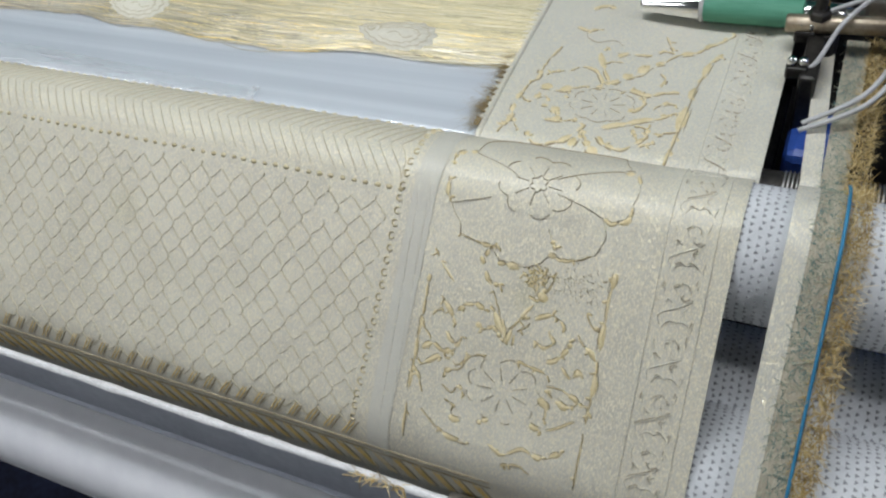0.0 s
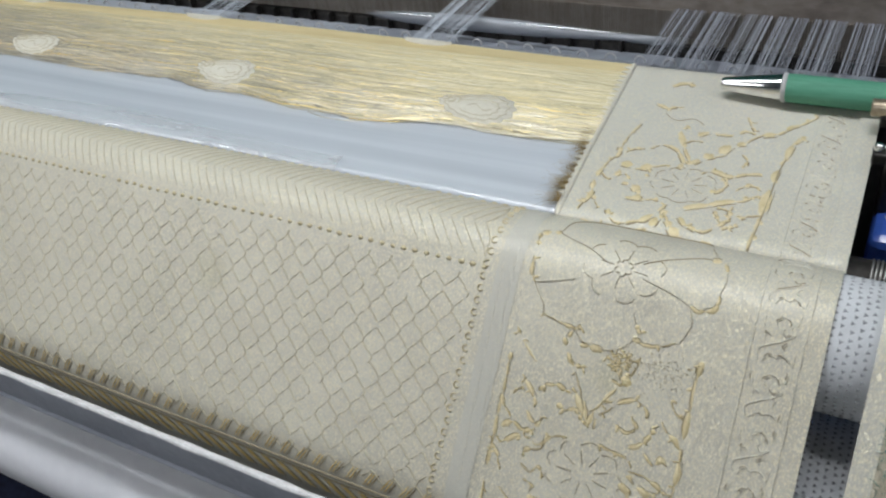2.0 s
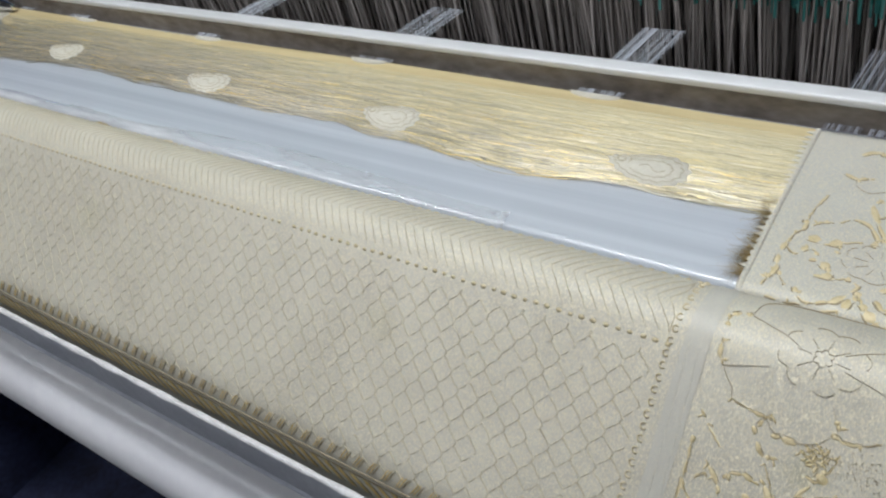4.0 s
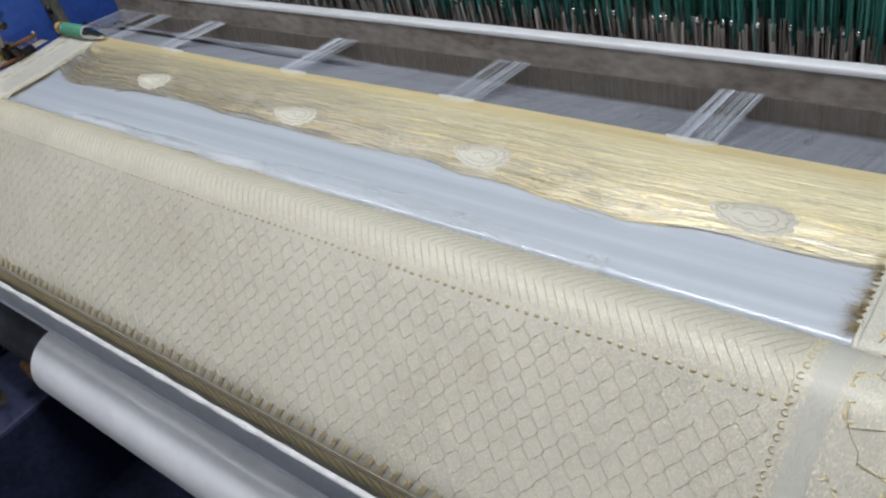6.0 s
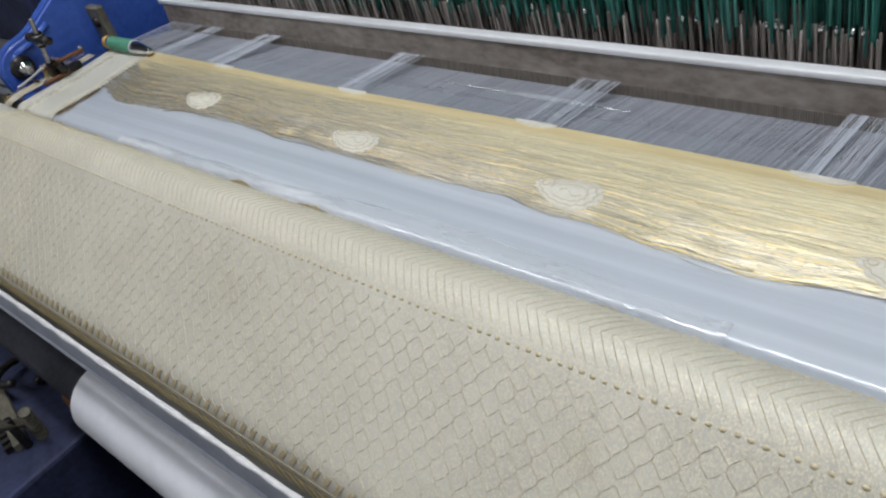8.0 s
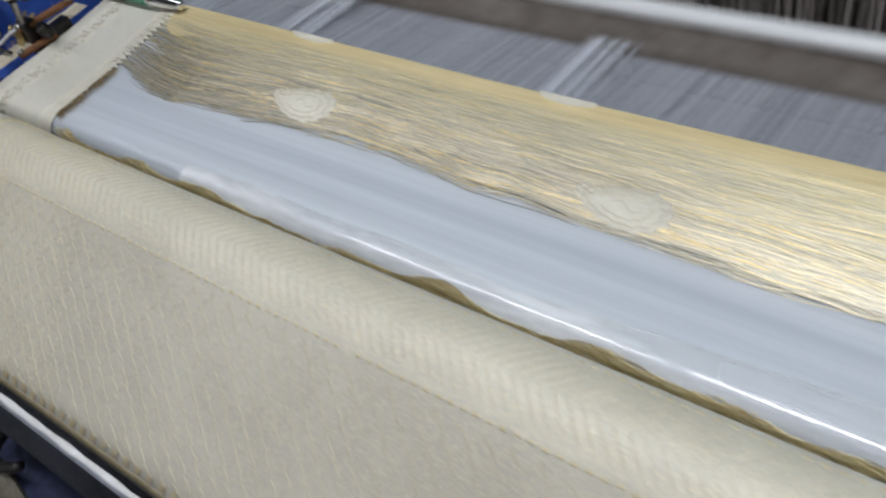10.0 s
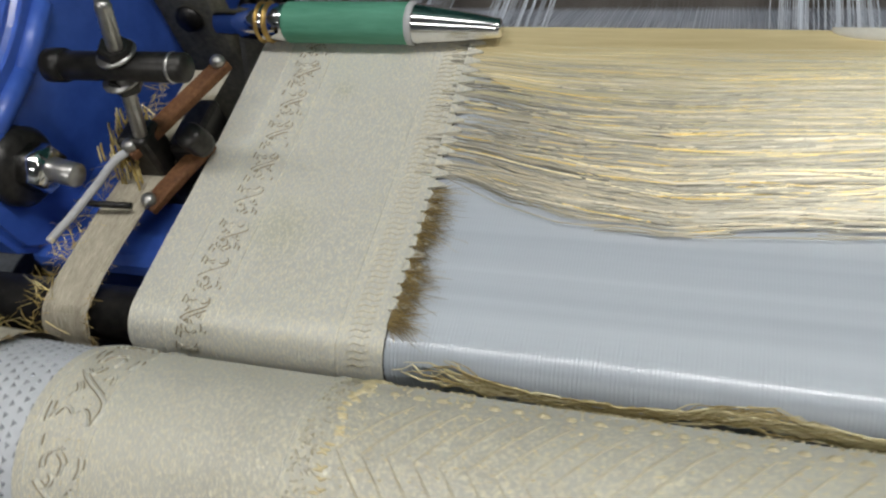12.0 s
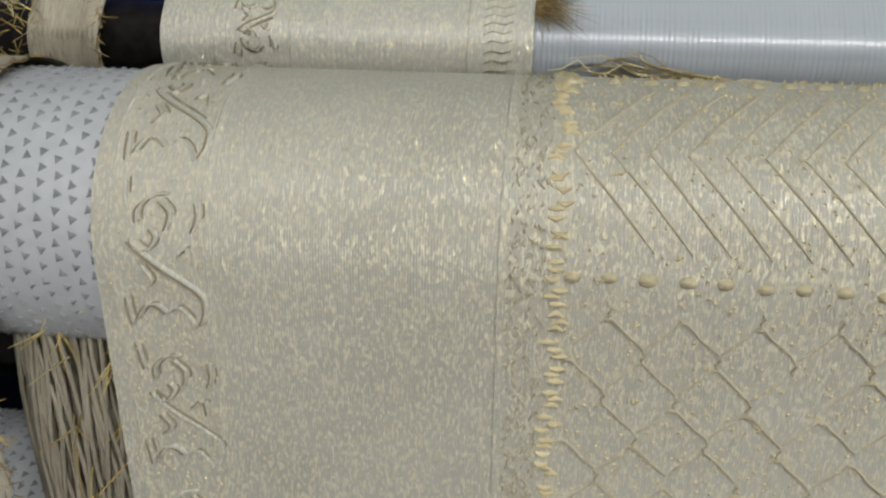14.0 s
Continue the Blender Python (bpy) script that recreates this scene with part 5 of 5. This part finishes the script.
    part("nut", bm, CHROME, t, "bright hexagon nut")
    bm = bmesh.new()
    rod(bm, (m * 0.03, -0.002, 0.008), (m * 0.044, -0.004, 0.007), 0.0052)
    part("bolt", bm, STEEL, t)
    return t


frame_plate("left_bracket", -1.402, 1, "blue cast iron loom bracket beside the selvedge")
frame_plate("right_bracket", 0.125, -1, "blue cast iron loom bracket beside the fringe")

t = thing("left_crossbar", "black steel crossbar clamped on a threaded stud", "clamp", (-1.326, 0.543, 0.906))
bm = bmesh.new()
rod(bm, (-0.026, 0, 0), (0.029, 0, 0), 0.0056, 20, 0.001)
part("bar", bm, DARKSTEEL, t)
bm = bmesh.new()
lathe(bm, (0.0225, 0, 0), (0.024, 0, 0), [(0, 0.0056), (0.5, 0.0059), (1, 0.0056)], 20)
part("ring", bm, STEEL, t, "bright worn ring")
bm = bmesh.new()
lathe(bm, (-0.034, 0, 0), (-0.024, 0, 0), [(0, 0.004), (0.15, 0.0066), (0.85, 0.0066), (1, 0.005)], 18)
part("cap", bm, DARKSTEEL, t)
bm = bmesh.new()
prof = [(0, 0.0026)] + [((k + h) / 26, 0.0031 - 0.0004 * h * 2) for k in range(26) for h in (0.0, 0.5)] + [(1, 0.0026)]
lathe(bm, (-0.010, -0.003, -0.036), (0.010, 0.0, 0.030), prof, 14)
part("stud", bm, STEEL, t, "worn threaded stud")
for f in (-0.0105, 0.0055):
    bm = bmesh.new()
    lathe(bm, (0.3 * f, 0, f), (0.3 * f + 0.0015, 0.0, f + 0.005), [(0, 0.0058), (0.2, 0.0066), (0.8, 0.0066), (1, 0.0058)], 6)
    part("nut", bm, DARKSTEEL, t, "", False)
    bm = bmesh.new()
    lathe(bm, (0.3 * f, 0, 0.0058 if f > 0 else -0.0068), (0.3 * f, 0, 0.0068 if f > 0 else -0.0058), [(0, 0.0078), (1, 0.0078)], 18)
    part("washer", bm, STEEL, t)
bm = bmesh.new()
box(bm, (-0.020, -0.008, -0.12), (-0.006, 0.006, -0.034), 0.002)
part("post", bm, DARKSTEEL, t, "", False)

t = thing("left_linkage", "rusty brown link bars with steel pins", "linkage", (-1.318, 0.545, 0.866))
for a, b in (((-0.022, -0.009, 0.0), (0.001, 0.037, 0.004)), ((-0.014, -0.024, -0.016), (-0.001, 0.006, -0.013))):
    bm = bmesh.new()
    d = Vector(b) - Vector(a)
    m = Matrix.Translation((Vector(a) + Vector(b)) / 2) @ d.to_track_quat("Y", "Z").to_matrix().to_4x4()
    box(bm, (-0.0042, -d.length / 2 - 0.003, -0.0022), (0.0042, d.length / 2 + 0.003, 0.0022), 0.001, m)
    part("bar", bm, RUST, t, "rusty flat bar", False)
    for e in (a, b):
        bm = bmesh.new()
        lathe(bm, Vector(e) + Vector((0, 0, 0.001)), Vector(e) + Vector((0.0005, -0.001, 0.006)), [(0, 0.0032), (0.7, 0.0032), (1, 0.002)], 14)
        part("pin", bm, STEEL, t, "steel pin head")
bm = bmesh.new()
lathe(bm, (0.001, 0.004, -0.010), (0.001, -0.001, 0.003), [(0, 0.0052), (0.2, 0.0058), (0.85, 0.0058), (1, 0.0048)], 20)
part("knob", bm, DARKSTEEL, t, "black round knob")
bm = bmesh.new()
box(bm, (-0.016, 0.000, -0.06), (-0.003, 0.030, -0.008), 0.002)
part("block", bm, DARKSTEEL, t, "oily black block", False)
bm = bmesh.new()
r5 = random.Random(3)
for k in range(120):
    p = Vector((-0.034 + r5.uniform(-0.008, 0.008), 0.004 + r5.uniform(-0.012, 0.012), -0.006 + r5.uniform(-0.008, 0.008)))
    sweep(bm, [p, p + Vector((0.004, -0.004, 0.003)) * r5.uniform(0.5, 1.4), p + Vector((0.007, -0.010, -0.002)) * r5.uniform(0.6, 1.2)], 0.0005, 4)
part("lint", bm, BRIGHTYARN, t, "tuft of gold lint", kind="stuff")


def cast_foot(name, lo, hi, label, material=BLUE):
    bm = bmesh.new()
    c = [(a + b) / 2 for a, b in zip(lo, hi)]
    t = thing(name, label, "casting", c)
    box(bm, [a - q for a, q in zip(lo, c)], [b - q for b, q in zip(hi, c)], min(0.006, min(abs(b - a) for a, b in zip(lo, hi)) * 0.3))
    part("block", bm, material, t, "", False)
    return t


cast_foot("blue_foot", (-1.40, 0.500, 0.76), (-1.322, 0.560, 0.832), "blue enamelled casting foot behind the rod")
cast_foot("blue_foot", (0.008, 0.515, 0.79), (0.040, 0.56, 0.828), "blue enamelled block beside the cloth edge")
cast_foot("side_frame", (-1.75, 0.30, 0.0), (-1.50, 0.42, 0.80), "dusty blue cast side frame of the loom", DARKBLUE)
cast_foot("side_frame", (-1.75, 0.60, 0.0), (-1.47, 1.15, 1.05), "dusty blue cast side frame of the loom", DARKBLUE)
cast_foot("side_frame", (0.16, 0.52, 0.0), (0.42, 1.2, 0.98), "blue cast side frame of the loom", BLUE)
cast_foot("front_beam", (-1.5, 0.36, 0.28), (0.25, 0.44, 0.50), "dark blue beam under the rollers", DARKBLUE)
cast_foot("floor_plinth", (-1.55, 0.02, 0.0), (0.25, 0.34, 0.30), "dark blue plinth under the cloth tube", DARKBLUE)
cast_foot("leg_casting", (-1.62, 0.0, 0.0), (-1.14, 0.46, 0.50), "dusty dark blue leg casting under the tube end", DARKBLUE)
t = thing("lever_bar", "worn grey lever bar leaning on the leg casting", "lever", (-1.20, 0.205, 0.545))
bm = bmesh.new()
box(bm, (-0.007, -0.004, -0.055), (0.007, 0.004, 0.055), 0.002, pose(0, 0, 0, 30, 35, 0))
part("blade", bm, OLIVE, t, "", False)
bm = bmesh.new()
rod(bm, (0.0, 0, -0.045), (0.0, 0, 0.01), 0.006)
part("stem", bm, DARKSTEEL, t)
for k in range(9):
    bm = bmesh.new()
    lathe(bm, (0.02 + 0.001 * k, 0.02, -0.03 + 0.006 * k), (0.021 + 0.001 * k, 0.02, -0.027 + 0.006 * k), [(0, 0.007), (0.5, 0.009), (1, 0.007)], 12)
    part("coil", bm, OLIVE, t, "oily spring coil")
t = thing("table_plate", "grey slotted steel plate beside the bracket", "plate", (-1.525, 0.54, 0.806))
for y0, y1 in ((-0.045, -0.012), (-0.006, 0.030)):
    bm = bmesh.new()
    box(bm, (-0.15, y0, -0.008), (0.10, y1, 0.004), 0.001)
    part("slat", bm, SLAT, t, "grey steel slat", False)
bm = bmesh.new()
lathe(bm, (0.02, -0.028, 0.003), (0.02, -0.028, 0.0055), [(0, 0.007), (1, 0.006)], 12)
part("slot", bm, DARKSTEEL, t, "dark oval slot")
bm = bmesh.new()
box(bm, (-0.15, -0.04, -0.11), (0.02, 0.03, -0.009), 0.003)
part("support", bm, DARKSTEEL, t, "", False)
cast_foot("bearing_block", (-1.84, 0.61, 0.50), (-1.66, 0.70, 0.80), "rusty brown bearing block on the side frame", RUST)
# two added boxes that back the left side with dark, covering the pale wall
cast_foot("rear_backing", (-2.30, 0.75, 0.0), (-1.76, 1.5, 1.35), "dark blue backing box added behind the loom", DARKBLUE)
cast_foot("side_backing", (-2.0, 0.30, 0.0), (-1.76, 0.74, 0.70), "dark blue backing box added beside the frame", DARKBLUE)
t = thing("drive_pulley", "black drive pulley with a grey rim", "pulley", (-1.50, 0.585, 0.845))
bm = bmesh.new()
lathe(bm, (-0.03, 0, 0), (0.02, 0, 0), [(0, 0.018), (0.1, 0.026), (0.4, 0.026), (0.5, 0.021), (0.6, 0.026), (0.95, 0.026), (1, 0.02)], 28)
part("wheel", bm, DARKSTEEL, t)
bm = bmesh.new()
rod(bm, (-0.2, 0, 0), (0.09, 0, 0), 0.009)
part("axle", bm, STEEL, t)
cast_foot("under_tray", (-1.30, 0.51, 0.70), (0.0, 0.75, 0.715), "dark tray under the web", DARKSTEEL)

t = thing("temple_bracket", "oily olive steel bracket behind the temple", "bracket", (-1.372, 0.650, 0.80))
bm = bmesh.new()
box(bm, (-0.020, -0.006, -0.06), (0.016, 0.006, 0.098), 0.003)
part("plate", bm, OLIVE, t, "", False)
bm = bmesh.new()
box(bm, (0.010, -0.010, 0.0), (0.040, 0.004, 0.052), 0.005, pose(0, 0, 0, 0, 18, 0))
part("foot", bm, OLIVE, t, "", False)
for z in (0.045, 0.075):
    bm = bmesh.new()
    lathe(bm, (-0.002, -0.0105, z), (-0.002, -0.005, z), [(0, 0.0055), (0.6, 0.0075), (1, 0.0075)], 14)
    part("bolt", bm, DARKSTEEL, t, "black bolt head")

# worn parts on top of the leg casting
t = thing("rack_bar", "worn grey toothed rack bar on the leg casting", "rack", (-1.275, 0.214, 0.508), "")
bm = bmesh.new()
box(bm, (-0.075, -0.010, -0.008), (0.075, 0.010, 0.006), 0.002)
part("bar", bm, OLIVE, t, "", False)
for k in range(9):
    bm = bmesh.new()
    box(bm, (-0.066 + 0.0155 * k, -0.022, -0.007), (-0.058 + 0.0155 * k, -0.010, 0.003), 0.001)
    part("tooth", bm, DARKSTEEL, t, "", False)
t.rotation_euler = (0, 0, radians(-11))
r8 = random.Random(17)
for k, (x, y, rr) in enumerate(((-1.33, 0.27, 0.030), (-1.29, 0.12, 0.022), (-1.43, 0.20, 0.034))):
    t = thing("rubber_hose", "loop of dull rubber hose on the leg casting", "hose", (x, y, 0.506), "hoses")
    bm = bmesh.new()
    sweep(bm, [(rr * math.cos(a) * (1 + 0.05 * a), rr * math.sin(a) * 1.2, 0.003 + 0.004 * a) for a in span(0, 5.6, 30)], 0.006, 10)
    part("loop", bm, DARKSTEEL, t)
for k, (x, y, sx, sy, sz, mt) in enumerate(((-1.20, 0.09, 0.035, 0.03, 0.03, BLUE), (-1.37, 0.08, 0.04, 0.05, 0.05, DARKSTEEL), (-1.17, 0.30, 0.02, 0.03, 0.04, RUST), (-1.45, 0.32, 0.05, 0.03, 0.07, BLUE))):
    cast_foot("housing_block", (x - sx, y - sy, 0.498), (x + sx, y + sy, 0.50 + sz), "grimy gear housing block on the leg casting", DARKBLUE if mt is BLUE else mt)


# ---------- selvedge tapes, fringe, wires ----------
def tape(name, x0, x1, mat_a, label, left=False):
    t = thing(name, label, "selvedge", (0, 0, 0))
    bm = bmesh.new()
    sheet(bm, lambda u, v, l: drape_at(u, v, 0.001), span(x0, x1, 4), ss)
    part("drape_tape", bm, mat_a, t)
    bm = bmesh.new()
    sheet(bm, lambda u, v, l: web_at(u + (v - ROD_Y) * (0.06 if left else -0.05), v, 0.001), span(x0, x1, 4), span(ROD_Y - 0.05, ROD_Y, 10)[:-1] + span(ROD_Y, 0.60, 6))
    part("web_tape", bm, mat_a, t)
    return t


def bristles(parent, name, material, x0, x1, count, seed, length, label, high=0.004):
    r = random.Random(seed)
    bm = bmesh.new()
    for k in range(count):
        u = r.uniform(x0, x1)
        on_web = r.random() < 0.4
        a = r.uniform(0, math.tau)
        L = length * r.uniform(0.4, 1.1)
        if on_web:
            p, nn = web_at(u, r.uniform(ROD_Y - 0.03, 0.60), 0.001)
        else:
            p, nn = drape_at(u, r.uniform(-0.05, S1 + RUN + 0.04), 0.001)
        side = Vector((1, 0, 0))
        up = nn.cross(side)
        hair(bm, p, side * math.cos(a) + up * math.sin(a) + nn * r.uniform(0, high * 250), L, 0.0004, r)
    part(name, bm, material, parent, label, True, "stuff")


t = tape("right_selvedge", 0.020, 0.030, BORDER, "cream selvedge tape with teal stitches and gold fringe")
bm = bmesh.new()
sheet(bm, lambda u, v, l: drape_at(u, v, 0.0008), span(0.030, 0.043, 4), ss)
sheet(bm, lambda u, v, l: web_at(u, v, 0.0008), span(0.030, 0.043, 4), span(ROD_Y - 0.05, ROD_Y, 10)[:-1] + span(ROD_Y, 0.60, 6))
part("gauze", bm, TAPE, t, "loose open gauze strip")
bristles(t, "stitch", TEAL, 0.030, 0.042, 2200, 31, 0.0045, "teal and straw stitches", 0.0012)
bristles(t, "fringe", FRINGE, 0.0425, 0.053, 4500, 32, 0.007, "bushy gold fringe", 0.005)
bm = bmesh.new()
sweep(bm, [drape_at(0.0425, s, 0.004)[0] for s in span(-0.05, S1 + RUN + 0.03, 30)], 0.0009, 6)
part("blue_thread", bm, simple("blue_thread", (0.02, 0.16, 0.30), (0.04, 0.24, 0.42), 0.6), t, "taut blue thread")

t = tape("left_selvedge", -1.357, -1.336, TAPE, "bundled cream selvedge yarns with gold strands", True)
bristles(t, "gold_strand", BRIGHTYARN, -1.364, -1.356, 700, 33, 0.009, "frayed gold yarn", 0.003)
bristles(t, "tan_strand", DARKYARN, -1.3375, -1.335, 500, 34, 0.004, "tan edge yarn", 0.001)
bm = bmesh.new()
for k in range(14):
    x = -1.356 + 0.0015 * k
    strip(bm, lambda u, v, l: web_at(u + (v - ROD_Y) * 0.06, v, l + 0.0012), [(x + 0.0004 * math.sin(q), ROD_Y - 0.022 + 0.13 * q / 9) for q in range(10)], 0.0012, 0.0008)
part("yarn", bm, TAPE, t, "parallel beige yarns", kind="stuff")
bm = bmesh.new()
sweep(bm, [(-1.362, 0.515, 0.856), (-1.350, 0.513, 0.858), (-1.336, 0.515, 0.856)], 0.0014, 8)
part("tie", bm, DARKSTEEL, t, "black tie round the yarns")


t = thing("loose_yarn_end", "beige and gold selvedge yarns hanging behind the roller", "yarn", (0, 0, 0))
bm = bmesh.new()
r9 = random.Random(41)
for k in range(110):
    x = r9.uniform(-1.338, -1.304)
    deep = r9.uniform(-0.024, -0.014)
    sweep(bm, [drape_at(x + 0.003 * math.sin(q * 0.5 + k), v, deep)[0] for q, v in enumerate(span(0.028, 0.125, 9))], 0.0007, 4)
part("strand", bm, TAPE, t, "slack beige yarns", kind="stuff")
bm = bmesh.new()
for k in range(90):
    x = r9.choice((-1.324, -1.307)) + r9.gauss(0, 0.002)
    hair(bm, drape_at(x, r9.uniform(0.035, 0.12), -0.013)[0], Vector((r9.uniform(-0.4, 0.4), -0.6, r9.uniform(-1, 1))), 0.010, 0.0006, r9)
part("gold_strand", bm, BRIGHTYARN, t, "frayed gold yarn", kind="stuff")


def cable(name, ctrl, r, label, material=CABLE):
    t = thing(name, label, "cable", (0, 0, 0))
    bm = bmesh.new()
    sweep(bm, spline(ctrl, 10), r, 10)
    part("lead", bm, material, t)


cable("sensor_cable", [(0.004, 0.585, 0.868), (0.022, 0.600, 0.872), (0.045, 0.60, 0.880), (0.058, 0.575, 0.876), (0.045, 0.53, 0.868), (0.015, 0.512, 0.855)], 0.0014, "grey sensor lead looped past the temple")
cable("sensor_cable", [(0.000, 0.555, 0.862), (0.014, 0.552, 0.864), (0.026, 0.58, 0.876), (0.045, 0.598, 0.884), (0.062, 0.57, 0.88), (0.048, 0.526, 0.866), (0.014, 0.508, 0.853)], 0.0014, "grey sensor lead looped past the temple")
cable("sensor_cable", [(-1.338, 0.536, 0.868), (-1.346, 0.530, 0.866), (-1.352, 0.520, 0.862), (-1.360, 0.508, 0.857), (-1.368, 0.496, 0.853)], 0.0018, "pale sensor lead beside the selvedge yarns")

t = thing("right_sensor", "black sensor bracket with steel pins beside the temple", "sensor", (0.010, 0.58, 0.86))
bm = bmesh.new()
box(bm, (-0.002, -0.04, -0.08), (0.008, 0.015, 0.004), 0.002)
part("body", bm, DARKSTEEL, t, "", False)
for y in (-0.030, 0.005):
    bm = bmesh.new()
    box(bm, (-0.010, y - 0.005, -0.002), (0.002, y + 0.005, 0.006), 0.0015)
    part("jaw", bm, DARKSTEEL, t, "", False)
    for dx in (-0.007, -0.001):
        bm = bmesh.new()
        lathe(bm, (dx, y, 0.005), (dx, y - 0.002, 0.011), [(0, 0.0028), (0.7, 0.0028), (1, 0.0018)], 12)
        part("pin", bm, CHROME, t, "bright screw head")
t = thing("temple_holder", "brown steel arm holding the temple", "holder", (0.0, 0.598, 0.868))
bm = bmesh.new()
rod(bm, (-0.006, -0.012, 0.0), (0.075, -0.008, 0.002), 0.0055)
part("arm", bm, BRONZE, t, "worn bronze-brown arm")
bm = bmesh.new()
rod(bm, (0.018, -0.012, -0.10), (0.018, -0.010, -0.004), 0.0070)
part("post", bm, DARKSTEEL, t)
bm = bmesh.new()
lathe(bm, (0.012, -0.011, 0.0045), (0.012, -0.011, 0.0105), [(0, 0.0058), (0.2, 0.0066), (0.8, 0.0066), (1, 0.0056)], 6)
part("nut", bm, DARKSTEEL, t, "oily black nut", False)
bm = bmesh.new()
lathe(bm, (0.012, -0.011, 0.0105), (0.012, -0.010, 0.021), [(0, 0.0036)] + [((k + h) / 10, 0.0036 - 0.0006 * h) for k in range(10) for h in (0.0, 0.5)] + [(1, 0.0030)], 14)
part("bolt", bm, DARKSTEEL, t, "black threaded bolt end")
bm = bmesh.new()
box(bm, (0.035, 0.002, -0.004), (0.10, 0.022, 0.012), 0.003)
part("clamp", bm, STEEL, t, "", False)


# ---------- what moves ----------
def motions():
    rows = []
    n = 420
    for k in range(n + 1):
        tt = 14.0 * k / n
        a = math.tau * (tt - FIRST) / PERIOD
        back = TRAVEL * (1 - ((1 + math.cos(a)) / 2) ** 5.0)
        rows.append((tt, pose(-0.62, BEAT + back, Z0, -6 * back / TRAVEL, 0, 0)))
    walk(sley, rows)
    for ob, y, ph in ((front_harness, 0.775, 0.0), (back_harness, 0.850, math.pi)):
        rows = []
        for k in range(211):
            tt = 14.0 * k / 210
            rows.append((tt, pose(-0.62, y, 0.9 + 0.007 * math.sin(math.tau * tt / (2 * PERIOD) + ph), 0, 0, 0)))
        walk(ob, rows)
    lift, right, left = [], [], []
    for k in range(n + 1):
        tt = 14.0 * k / n
        pick = math.floor((tt - FIRST) / PERIOD)
        ph = (tt - FIRST) / PERIOD - pick
        odd = pick % 2
        up = 0.0 if odd else min(1.0, ph / 0.10) * min(1.0, max(0.0, (0.86 - ph) / 0.24))
        lift.append((tt, pose(0, FELL, Z0 - 0.001, -30.8 + 17.7 * up, 0, 0)))
        go = max(0.0, math.sin(math.pi * (ph - 0.06) / 0.88)) if 0.06 < ph < 0.94 else 0.0
        # the nose of each head: outside, or in the shed
        right.append((tt, pose(0.36 - (0.86 * go ** 0.35 if odd else 0.0), 0.690, 0.8315, 0, 0, 0)))
        reach = 1.10 * go ** 0.7 if not odd else 0.95 * go ** 0.9
        left.append((tt, pose(-1.60 + reach, 0.690, 0.8315, 0, 0, 0)))
    walk(lifted, lift)
    walk(right_rapier, right)
    walk(left_rapier, left)


motions()
